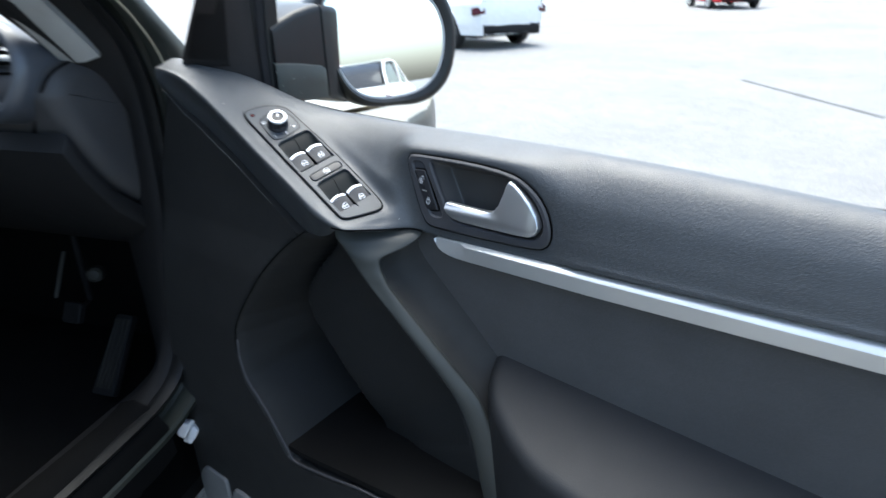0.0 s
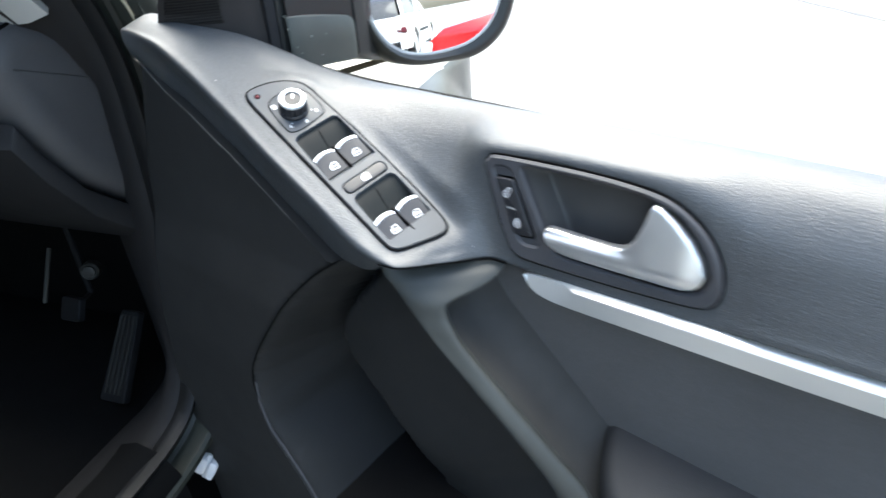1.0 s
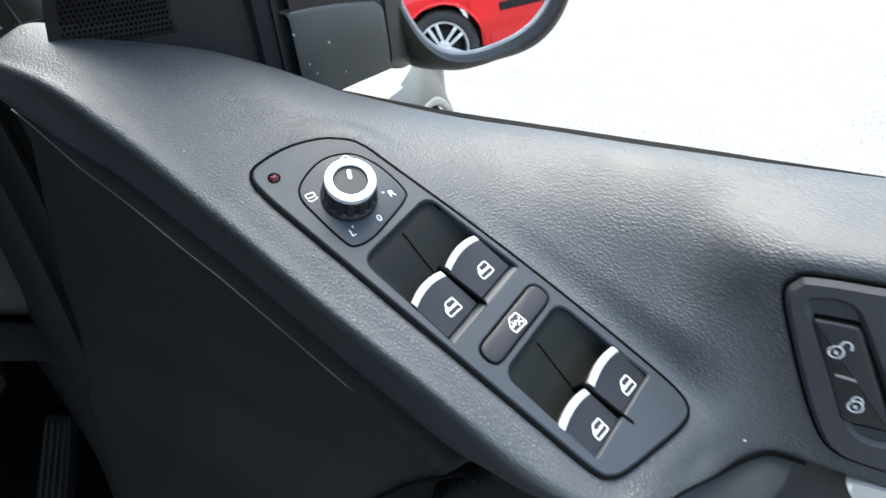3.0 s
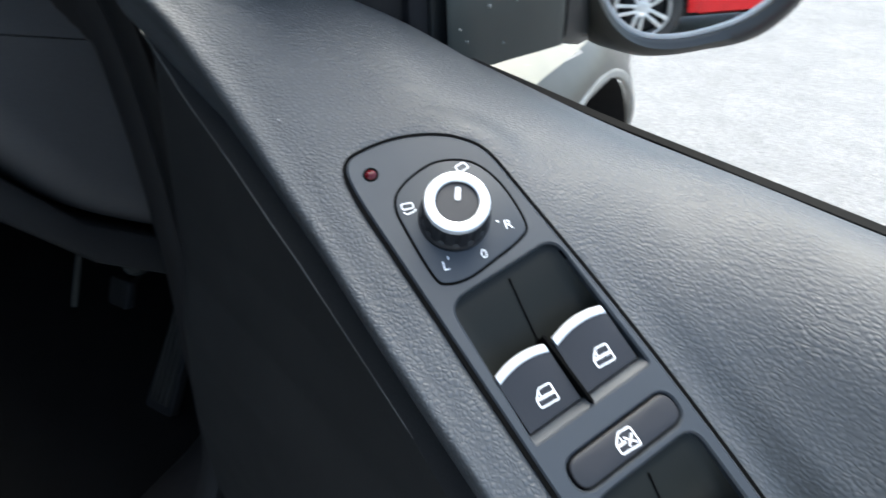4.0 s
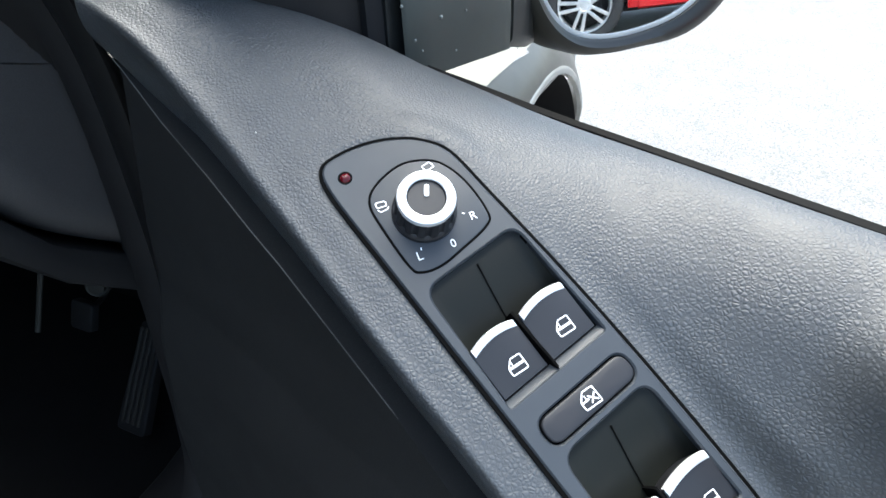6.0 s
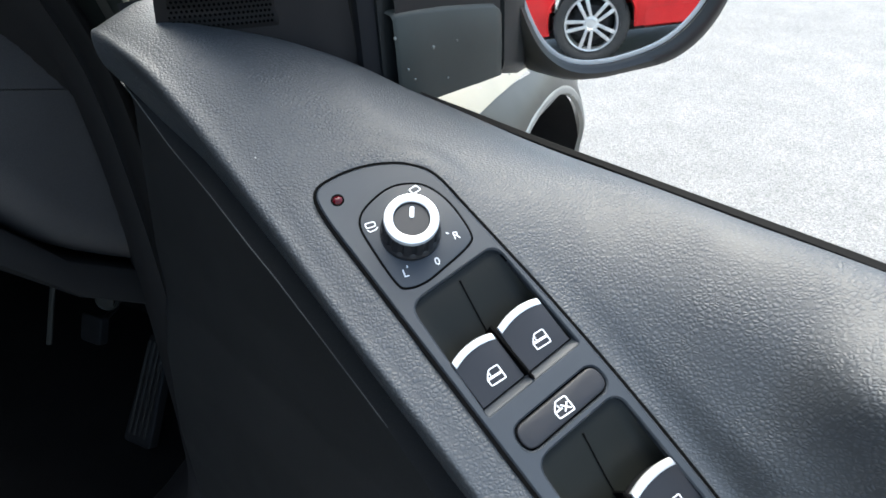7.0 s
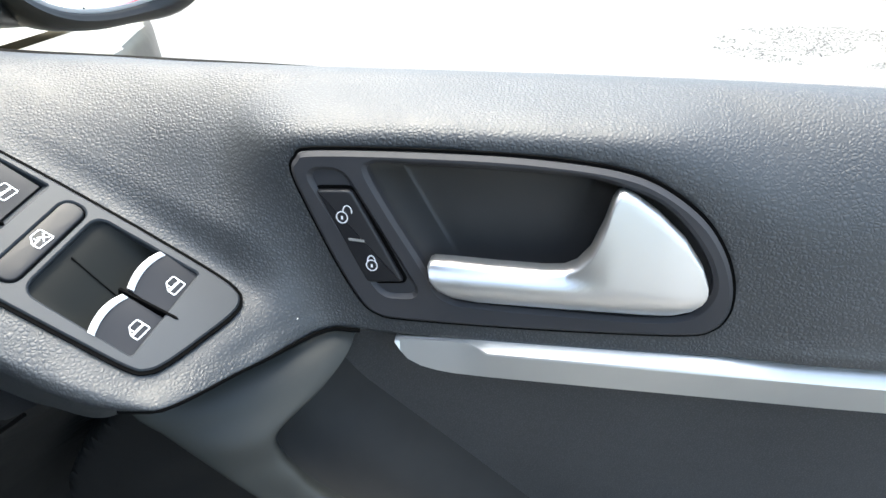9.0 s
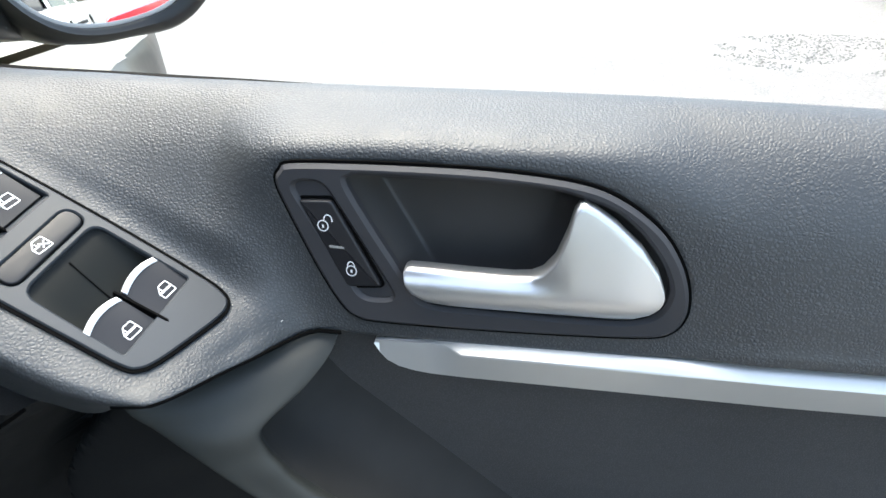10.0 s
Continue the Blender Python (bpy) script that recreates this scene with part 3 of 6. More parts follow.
def window_switch(u0, u1, v0, v1):
    """A rocker with an arched front edge, a bright strip along it and a printed window."""
    bm = bmesh.new()
    n, k = 8, 10
    vc, hw = (v0 + v1) / 2, (v1 - v0) / 2

    def top(s, t):
        v = v0 + (v1 - v0) * t
        return PANEL_F @ Vector((u0 + (u1 - u0) * s - 0.0020 * (1 - ((v - vc) / hw) ** 2) * (1 - s), v, 0.0010 + 0.0016 * (1 - ((v - vc) / hw) ** 2) * (1 - s) - 0.0022 * s))
    vs = grid_mesh(bm, [[top(i / n, j / k) for j in range(k + 1)] for i in range(n + 1)])
    rim = [vs[0][j] for j in range(k + 1)] + [vs[i][k] for i in range(1, n + 1)] + [vs[n][j] for j in range(k - 1, -1, -1)] + [vs[i][0] for i in range(n - 1, 0, -1)]
    down = [bm.verts.new(v.co - PANEL_F.to_3x3() @ Vector((-0.0008 if idx <= k else 0, 0, 0.013))) for idx, v in enumerate(rim)]
    bridge(bm, rim, down)
    sw = part("window_switch", bm, SWITCH, door, "black rocker switch with bright front edge", 50)
    bm = bmesh.new()
    rows = []
    for du, dh in ((-0.0006, -0.0022), (-0.0007, -0.0002), (-0.0002, 0.0005), (0.0020, 0.0005), (0.0025, 0.0)):
        row = []
        for j in range(k + 1):
            t = 0.02 + 0.96 * j / k
            v = v0 + (v1 - v0) * t
            row.append(PANEL_F @ Vector((u0 + du - 0.0020 * (1 - ((v - vc) / hw) ** 2), v, 0.0010 + 0.0016 * (1 - ((v - vc) / hw) ** 2) + dh)))
        rows.append(row)
    grid_mesh(bm, rows)
    part("chrome_edge", bm, CHROME, sw, "bright satin chrome edge", 50)
    bm = bmesh.new()
    window_icon(bm, PANEL_F, u0 + 0.0134, vc + 0.0007, 0.0068, 0.00075)
    ic = part("printed_icon", bm, WHITE, sw, "white printed window symbol")
    for vert in ic.data.vertices:
        q = PANEL_F.inverted() @ vert.co
        s = (q.x - u0) / (u1 - u0)
        q.z = 0.0010 + 0.0016 * (1 - ((q.y - vc) / hw) ** 2) * (1 - s) - 0.0022 * s + 0.00018
        vert.co = PANEL_F @ q
    return sw


for u0, u1, u_fin in ((-0.0112, 0.0090, 0.0126), (0.0668, 0.0848, 0.0905)):
    window_switch(u0, u1, -0.0183, 0.0024)
    window_switch(u0, u1, 0.0050, 0.0268)
    bm = bmesh.new()
    fin = [(u0 - 0.003, 0.0030), (u_fin - 0.001, 0.0036), (u_fin, 0.0042), (u_fin - 0.001, 0.0048), (u0 - 0.003, 0.0042)]
    prism(bm, PANEL_F, fin, -0.011, 0.0017, 0.0003)
    part("divider_fin", bm, GAP, panel)

bm = bmesh.new()
prism(bm, PANEL_F, PILL, -0.006, -0.0022)
part("button_gap", bm, GAP, panel)
bm = bmesh.new()
prism(bm, PANEL_F, [tuple(p) for p in inset(ccw(PILL), 0.0007)], -0.004, 0.0016, 0.0008, crown=0.0003)
lock_btn = part("child_lock_button", bm, SWITCH, door, "long oval black button")
bm = bmesh.new()
window_icon(bm, PANEL_F, 0.0274, 0.0055, 0.0072, 0.00215, True)
part("printed_icon", bm, WHITE, lock_btn, "white printed crossed window symbol")

# mirror adjuster
KNOB_PLATE = smooth_closed(mm([(-80.5, -13.5), (-86, -7), (-88, 6), (-84.5, 15.5), (-78, 21.5), (-66, 24.2), (-50.5, 22.8), (-46.3, 18), (-44.5, 4), (-44, -6), (-46.2, -13.5), (-51, -16.2), (-69, -15.4)]), 5)
bm = bmesh.new()
plate_with_holes(bm, PANEL_F, [tuple(p) for p in inset(ccw(KNOB_PLATE), -0.0003)], [[tuple(p) for p in inset(ccw(KNOB_PLATE), 0.0006)]], 0.0005, 0.0013)
part("plate_joint", bm, GAP, panel)
bm = bmesh.new()
prism(bm, PANEL_F, [tuple(p) for p in inset(ccw(KNOB_PLATE), 0.0006)], 0.0, 0.0014, 0.0003)
knob_plate = part("knob_plate", bm, PANEL, door)
KX, KY = -0.0655, 0.0020
KNOB_F = PANEL_F @ Matrix.Translation((KX, KY, 0.0014))
bm = bmesh.new()
rows = []
for r, h, rib in ((0.0128, 0.0, 0), (0.0128, 0.0022, 0), (0.0121, 0.0032, 0), (0.0113, 0.0036, 1), (0.0110, 0.0113, 1), (0.0109, 0.0126, 0), (0.0098, 0.0138, 0), (0.0074, 0.0140, 0), (0.0070, 0.0132, 0), (0.0002, 0.0132, 0)):
    rows.append([KNOB_F @ Vector(((r + (0.0007 if rib and k % 8 < 5 else 0)) * math.cos(2 * math.pi * k / 112), (r + (0.0007 if rib and k % 8 < 5 else 0)) * math.sin(2 * math.pi * k / 112), h)) for k in range(112)])
grid_mesh(bm, rows, True)
knob = part("mirror_knob", bm, SWITCH, door, "ribbed round black mirror knob", 30)
bm = bmesh.new()
lathe(bm, KNOB_F, [(0.0111, 0.0120), (0.0113, 0.0134), (0.0109, 0.0146), (0.0098, 0.0151), (0.0086, 0.0151), (0.0076, 0.0146), (0.0073, 0.0136)], 56, False)
part("chrome_ring", bm, CHROME, knob, "bright satin chrome ring")
bm = bmesh.new()
fr = KNOB_F @ Matrix.Rotation(math.atan2(0.62, -0.78), 4, "Z")
prism(bm, fr, rounded([(0.0008, -0.0009), (0.0056, -0.0009), (0.0056, 0.0009), (0.0008, 0.0009)], 0.0008, 4), 0.0128, 0.01375)
part("pointer_mark", bm, WHITE, knob, "white pointer mark")


def letter(text, u, v, size, parent, turn, name="printed_letter"):
    cu = bpy.data.curves.new("letter", "FONT")
    cu.body, cu.size, cu.align_x, cu.align_y = text, size, "CENTER", "CENTER"
    cu.resolution_u = 3
    tmp = bpy.data.objects.new("letter", cu)
    scene.collection.objects.link(tmp)
    bpy.context.view_layer.update()
    me = bpy.data.meshes.new_from_object(tmp)
    bpy.data.objects.remove(tmp)
    m = PANEL_F @ Matrix.Translation((u, v, 0.00155)) @ Matrix.Rotation(turn, 4, "Z")
    me.transform(m)
    me.materials.append(WHITE)
    ob = new(name, me)
    ob.parent = parent
    return ob


TURN = math.atan2(0.95, 0.30)
letter("L", -0.0520, -0.0105, 0.0050, knob_plate, TURN)
letter("0", -0.0485, 0.0032, 0.0048, knob_plate, TURN)
letter("R", -0.0530, 0.0168, 0.0050, knob_plate, TURN)
bm = bmesh.new()
stroke(bm, PANEL_F, mm([(-54.6, -8.0), (-53.6, -8.5)]), 0.0005, 0.00155)
part("scale_tick", bm, WHITE, knob_plate)
bm = bmesh.new()
stroke(bm, PANEL_F, mm([(-56.6, 14.0), (-55.6, 14.6)]), 0.0005, 0.00155)
part("scale_tick", bm, WHITE, knob_plate)
bm = bmesh.new()
iu, iv = -0.0772, -0.0097
stroke(bm, PANEL_F, rounded([(iu - 0.0026, iv - 0.0016), (iu - 0.0012, iv + 0.0022), (iu + 0.0008, iv + 0.0016), (iu - 0.0004, iv - 0.0022)], 0.0007, 3), 0.0005, 0.00155, True)
stroke(bm, PANEL_F, [(iu + 0.0004, iv - 0.0024), (iu + 0.0018, iv - 0.0018), (iu + 0.0022, iv + 0.0008), (iu + 0.0016, iv + 0.0020)], 0.0005, 0.00155)
part("printed_icon", bm, WHITE, knob_plate, "white printed mirror symbol")
bm = bmesh.new()
iu, iv = -0.0800, 0.0155
stroke(bm, PANEL_F, rounded([(iu - 0.0020, iv - 0.0022), (iu - 0.0020, iv + 0.0016), (iu + 0.0008, iv + 0.0022), (iu + 0.0008, iv - 0.0018)], 0.0007, 3), 0.0005, 0.00155, True)
part("printed_icon", bm, WHITE, knob_plate, "white printed mirror symbol")
bm = bmesh.new()
lathe(bm, PANEL_F @ Matrix.Translation((-0.0957, -0.0142, 0.0)), [(0.0021, 0.0006), (0.0021, 0.0012), (0.0015, 0.0018), (0.0006, 0.0021)], 20)
part("warning_lamp", bm, LENS, door, "small unlit dark red lamp lens")
bm = bmesh.new()
lathe(bm, PANEL_F @ Matrix.Translation((-0.0957, -0.0142, 0.0)), [(0.0021, 0.0012), (0.0027, 0.0013), (0.0029, 0.00112)], 20, False)
part("lamp_collar", bm, GAP, panel)

# ---- inside door handle ----
CUP = smooth_closed(on_face([(397.6, 1013), (399.7, 1016.6), (405.5, 1017.5), (437, 1017.2), (465.6, 1016.2), (486, 1014.6), (499, 1011.6), (512.9, 1006.4), (524, 997.6), (533.8, 985.6), (539, 974.8), (539.7, 967.6), (536.8, 960.4), (530, 955.6), (514.7, 953.4), (477, 953.4), (441, 954.2), (431, 955.9), (425.4, 960.4), (419.4, 972.5), (407.3, 993.8)]), 4)
RECESS = rounded(on_face([(371.5, 1013), (386.5, 1014), (417.5, 957), (401, 956)]), [0.006, 0.006, 0.006, 0.006], 5)
bm = bmesh.new()
plate_with_holes(bm, HANDLE_F, [tuple(p) for p in inset(ccw(BEZEL_OUT), -0.0008)], [[tuple(p) for p in inset(ccw(BEZEL_OUT), 0.003)]], -0.004, 0.0004)
part("handle_gasket", bm, GAP, door)
bm = bmesh.new()
plate_with_holes(bm, HANDLE_F, [tuple(p) for p in inset(ccw(BEZEL_OUT), 0.0006)], [CUP, RECESS], -0.003, 0.0030, 0.0018)
bezel = part("handle_bezel", bm, BEZEL, door, "satin black handle surround", 35)
bm = bmesh.new()
cup = ccw(CUP)


def cup_back(p):
    """Where a point of the cup's mouth lands on its back wall, which narrows downwards between two slanting sides."""
    x, z = p.x * 1000 + 416.4, p.y * 992.9 + 973.2
    zb = 964 + (z - 953.5) * 45 / 64
    xb = min(max(x, 408.5 + (1007.3 - zb) * 0.56), 490.2 - (1003.5 - zb) * 0.315)
    return Vector(on_face([(xb, zb)])[0])


rings = []
for f, h in ((-0.012, -0.0022), (0.0, -0.0040), (0.10, -0.0062), (0.45, -0.0125), (0.80, -0.0185), (0.94, -0.0207), (1.0, -0.0213)):
    rings.append(add_ring(bm, [p.lerp(cup_back(p), f) for p in cup], h, HANDLE_F))
mid = sum((cup_back(p) for p in cup), Vector((0, 0))) / len(cup)
for f in (0.94, 0.80, 0.4):
    rings.append(add_ring(bm, [mid.lerp(cup_back(p), f) for p in cup], -0.0216, HANDLE_F))
for a, b in zip(rings, rings[1:]):
    bridge(bm, a, b)
bm.faces.new(rings[-1])
bmesh.ops.remove_doubles(bm, verts=bm.verts[:], dist=0.00002)
part("handle_cup", bm, CUPPL, bezel, "deep black cup behind the lever", 75)
bm = bmesh.new()
prism(bm, HANDLE_F, [tuple(p) for p in inset(ccw(RECESS), -0.001)], -0.004, 0.0008)
part("button_recess", bm, BEZEL, bezel)
ROCKER = rounded(on_face([(374.8, 1005), (390.5, 1005.6), (411, 963.5), (394, 962.2)]), 0.0022, 5)
bm = bmesh.new()
prism(bm, HANDLE_F, [tuple(p) for p in inset(ccw(ROCKER), -0.0015)], -0.002, 0.0013)
part("button_gap", bm, GAP, bezel)
bm = bmesh.new()
prism(bm, HANDLE_F, ROCKER, -0.002, 0.0034, 0.0014, 4)
rocker = part("lock_rocker", bm, SWITCH, door, "black central locking rocker button")


def padlock(bm, x, z, shut):
    s = 1.0
    def at(px, pz):
        return on_face([(x + px * s, z + pz * s)])[0]
    body = [at(2.4 * math.cos(2 * math.pi * k / 18), -0.8 + 2.6 * math.sin(2 * math.pi * k / 18)) for k in range(18)]
    stroke(bm, HANDLE_F, body, 0.00055, 0.00355, True)
    stroke(bm, HANDLE_F, [at(0, -0.2), at(0, -1.8)], 0.0009, 0.00355)
    if shut:
        arc = [at(1.7 * math.cos(math.pi * k / 10), 1.3 + 2.6 * math.sin(math.pi * k / 10)) for k in range(11)]
    else:
        arc = [at(2.6 + 1.9 * math.cos(math.pi * k / 10), 2.0 + 2.6 * math.sin(math.pi * k / 10)) for k in range(-1, 11)]
    stroke(bm, HANDLE_F, arc, 0.00055, 0.00355)


for px, pz, shut, text in ((385.5, 994.2, False, "white printed open padlock"), (397.0, 972.0, True, "white printed shut padlock")):
    bm = bmesh.new()
    padlock(bm, px, pz, shut)
    part("printed_icon", bm, WHITE, rocker, text)
bm = bmesh.new()
p = on_face([(387.5, 983.8), (394.5, 983.3), (394.5, 982.2), (387.5, 982.7)])
prism(bm, HANDLE_F, p, 0.003, 0.0036)
part("centre_mark", bm, GREYTRIM, rocker)
TOP_L = [(422.2, 976.2), (422.8, 978.0), (424.6, 978.9), (432, 978.8), (452, 978.0), (472, 977.6), (480, 978.4), (485, 981.0), (490, 987.5), (494.3, 1000), (496.4, 1009.5), (498.2, 1012.8), (500.5, 1013.2), (505, 1011.0), (514, 1004.8), (525.5, 994.4), (533.4, 983.6), (536.2, 976.6), (537.0, 972.4)]
LOW_L = [(422.2, 975.6), (423.6, 970.6), (427, 965.2), (433, 961.0), (444, 958.8), (481, 958.3), (514, 958.4), (525, 959.2), (531.4, 961.8), (535.2, 966.2), (537.0, 971.4)]


def lever_height(x, z, z0, z1):
    """How far the lever's front stands out: a soft ridge along the grip, a swelling root."""
    root = smoothstep(474, 500, x)
    ridge = 970.5
    if z < ridge:
        h = 8.0 - 4.2 * ((ridge - z) / 10.3) ** 1.7
    else:
        h = 8.0 - (1 - root) * 3.4 * smoothstep(0, 7.0, z - ridge) - root * 5.5 * ((z - ridge) / 43.0) ** 1.2
    h -= 1.8 * smoothstep(515, 536, x) ** 2
    rim = min(z - z0, z1 - z)
    h -= 2.6 * (1 - min(1.0, rim / 1.9)) ** 2
    return h


bm = bmesh.new()
xs_l = sorted(set([p[0] for p in TOP_L] + [p[0] for p in LOW_L] + [423.5, 425.5] + [430 + 6 * k for k in range(8)] + [482.5, 487, 488.5, 491, 492, 493, 495, 495.8, 497, 502, 508, 511, 518, 521, 527, 529, 533, 534, 535, 536]))
rows = []
for x in xs_l:
    z0, z1 = interp(x, LOW_L), interp(x, TOP_L)
    row = [(z0 + 0.6, -4.5), (z0, -2.0)]
    for k in range(19):
        f = k / 18
        f = 0.5 - 0.5 * math.cos(math.pi * f)
        z = z0 + (z1 - z0) * f
        row.append((z, lever_height(x, z, z0, z1)))
    row += [(z1, -2.0), (z1 - 0.6, -4.5)]
    rows.append([HANDLE_F @ Vector((*on_face([(x, z - 2.6)])[0], (h + 2.2) / 1000)) for z, h in row])
vs = grid_mesh(bm, rows)
bm.faces.new(vs[0])
bm.faces.new(vs[-1])
part("door_lever", bm, SATIN, door, "satin silver door release lever", 70)

# ---- silver strip ----
bm = bmesh.new()
rows = []
for x, top, ridge, low, yr in ((0.4040, 0.9288, 0.9284, 0.9280, 0.0585), (0.4065, 0.9296, 0.9290, 0.9225, 0.0580), (0.410, 0.9300, 0.9294, 0.9175, 0.0578), (0.416, 0.9304, 0.9298, 0.9138, 0.0576), (0.424, 0.9308, 0.9302, 0.9116, 0.0574), (0.432, 0.9312, 0.9306, 0.9106, 0.0572), (0.4400, 0.9317, 0.9309, 0.9103, 0.0566), (0.4490, 0.9319, 0.9286, 0.9100, 0.0532), (0.60, 0.9334, 0.9287, 0.9098, 0.0528), (0.828, 0.9385, 0.9312, 0.9135, 0.0528), (1.0, 0.9430, 0.9340, 0.9170, 0.0528)):
    rows.append([Vector((x, 0.0640, top - 0.0004)), Vector((x, 0.0598, top)), Vector((x, 0.0590, top - 0.0003)), Vector((x, yr + 0.0004, ridge + 0.0005)), Vector((x, yr, ridge - 0.0004)), Vector((x, 0.0570, low + 0.0006)), Vector((x, 0.0578, low)), Vector((x, 0.0680, low + 0.0005))])
grid_mesh(bm, rows)
part("trim_strip", bm, STRIP, door, "silver lacquered trim strip", 25)

# ---- lower door card ----
RIM = [(0.330, 0.950), (0.290, 0.942), (0.255, 0.926), (0.220, 0.900), (0.186, 0.866), (0.155, 0.825), (0.126, 0.780), (0.115, 0.748), (0.116, 0.715), (0.130, 0.680), (0.175, 0.634), (0.214, 0.582), (0.232, 0.579), (0.36, 0.602), (1.20, 0.64), (1.20, 0.96)]
ROOT = [(0.290, 0.960), (0.258, 0.900), (0.215, 0.855), (0.192, 0.822), (0.184, 0.795), (0.192, 0.765), (0.222, 0.728), (0.262, 0.680), (0.295, 0.620), (0.302, 0.540), (0.305, 0.40)]
RIDGE = [(0.330, 0.960), (0.340, 0.920), (0.346, 0.897), (0.356, 0.882), (0.370, 0.866), (0.408, 0.822), (0.452, 0.775), (0.474, 0.745), (0.510, 0.690), (0.545, 0.600), (0.590, 0.40)]
RIDGE_Y = [(0, 0.004), (1, 0.018), (3, 0.030), (5, 0.040), (7, 0.048), (9, 0.016), (10, 0.0)]
BASE_Y = [(0.30, -0.050), (0.58, -0.050), (0.68, -0.044), (0.76, -0.037), (0.85, -0.022), (0.90, -0.007), (0.95, -0.0005), (1.08, 0.0025)]


def side_of(px, py, line):
    """True on the far (right) side of a line that runs downwards."""
    best, res = 9.0, 0
    for k in range(len(line) - 1):
        d, t = seg_dist(px, py, *line[k], *line[k + 1])
        if d < best - 1e-9:
            best = d
            (ax, ay), (bx, by) = line[k], line[k + 1]
            res = (bx - ax) * (py - ay) - (by - ay) * (px - ax)
    return res > 0


def card_y(x, z):
    base = interp(z, BASE_Y)
    d_rim = -poly_dist(x, z, RIM)
    if d_rim <= -0.006:
        return base
    deep = 0.084 + 0.096 * smoothstep(0.735, 0.660, z)
    run = 0.012 + 0.030 * smoothstep(0.655, 0.715, z)
    y_b = base + (deep - base) * smoothstep(-0.005, run, d_rim) - 0.004 * (1 - smoothstep(0, 0.006, abs(d_rim - 0.001)))
    if side_of(x, z, ROOT):
        dr, _ = line_dist(x, z, ROOT)
        dk, at = line_dist(x, z, RIDGE)
        yr = interp(at, RIDGE_Y)
        right = side_of(x, z, RIDGE)
        t = 1.0 if right else dr / (dr + dk + 1e-9)
        step = 0.034 + 0.030 * smoothstep(0.70, 0.56, z)
        y_c = deep + (step - deep) * smoothstep(0.0, 0.010, dr)
        y_c += (yr - step) * (1 - (1 - t) ** 1.6) * smoothstep(0.0, 0.010, dr)
        y_b = min(y_b, y_c) if d_rim < 0.03 and not right else y_c
        far = interp(z, [(0.55, 0.086), (0.76, 0.080), (0.90, 0.070), (0.95, 0.067)])
        y_b += (far - y_b) * smoothstep(-0.045, -0.014, dk if right else -dk)
    if x < 0.42 and z > 0.86:
        # the grip flows out of the pad's lower edge
        edge_y = interp(x, [(0.29, -0.006), (0.31, 0.015), (0.33, 0.045), (0.35, 0.068), (0.372, 0.076), (0.40, 0.070)])
        y_b += (edge_y - y_b) * smoothstep(0.885, 0.938, z) * smoothstep(0.265, 0.315, x) * (1 - smoothstep(0.39, 0.42, x))
    return y_b


def card_top(x):
    return interp(x, [(-0.09, 1.112), (-0.02, 1.0785), (0.0, 1.0675), (0.03, 1.0465), (0.066, 1.0280), (0.098, 1.0085), (0.116, 0.9990), (0.15, 0.9770), (0.20, 0.9440), (0.236, 0.9225), (0.257, 0.9140), (0.275, 0.9165), (0.295, 0.9230), (0.325, 0.938), (0.35, 0.935), (0.38, 0.929), (1.0, 0.925)])


def card_front(z):
    return interp(z, [(0.3, -0.085), (0.66, -0.085), (0.80, -0.080), (0.95, -0.072), (1.02, -0.040), (1.075, -0.014), (1.2, -0.01)])


bm = bmesh.new()
cols = [-0.09 + 0.0045 * k for k in range(160)] + [0.635 + 0.02 * k for k in range(19)]
n_z = 130
rows = []
for x in cols:
    row = []
    zt = card_top(x)
    for k in range(n_z + 1):
        z = zt - (zt - 0.30) * (k / n_z)
        xx = max(x, card_front(z))
        y = card_y(xx, z)
        edge = 1 - smoothstep(0.0, 0.02, xx - card_front(z))
        y += 0.012 * edge * edge
        if k == 0:
            y += 0.028
        elif k == 1:
            z = zt
        row.append(Vector((xx, y, z)))
    rows.append(row)
back = [Vector((p.x - 0.004, p.y + 0.10, p.z)) for p in rows[0]]
grid_mesh(bm, [back] + rows)
bmesh.ops.remove_doubles(bm, verts=bm.verts[:], dist=0.0002)
card = part("lower_card", bm, CARD, door, "black moulded lower door panel with bin", 50)
# the flat insert behind the grip is a softer piece of its own
bm_in = bmesh.new()
bm_in.from_mesh(card.data)
bm_out = bm_in.copy()


def is_insert(f):
    c = f.calc_center_median()
    return c.x > 0.30 and (side_of(c.x, c.z, RIDGE) or line_dist(c.x, c.z, RIDGE)[0] < 0.024)


bmesh.ops.delete(bm_in, geom=[f for f in bm_in.faces if not is_insert(f)], context="FACES")
bmesh.ops.delete(bm_out, geom=[f for f in bm_out.faces if is_insert(f)], context="FACES")
bm_out.to_mesh(card.data)
bm_out.free()
part("insert_panel", bm_in, INSERT, door, "flat soft black insert of the door", 50)
# black sheet laid over the bin's floor in place of its deep shade
bm = bmesh.new()
shade_rows = []
for x in [0.19 + 0.02 * k for k in range(20)]:
    z = 0.594 + 0.13 * max(0.0, x - 0.23)
    shade_rows.append([Vector((x, -0.044, z - 0.006)), Vector((x, -0.042, z)), Vector((x, 0.05, z + 0.004)), Vector((x, 0.188, z + 0.008)), Vector((x, 0.188, z - 0.004))])
grid_mesh(bm, shade_rows)
part("bin_shade", bm, SEAL, door, "black sheet standing for the shade deep in the door bin")
# thin pale bead that stands for the highlight along the card's top
bm = bmesh.new()
edge_pts = []
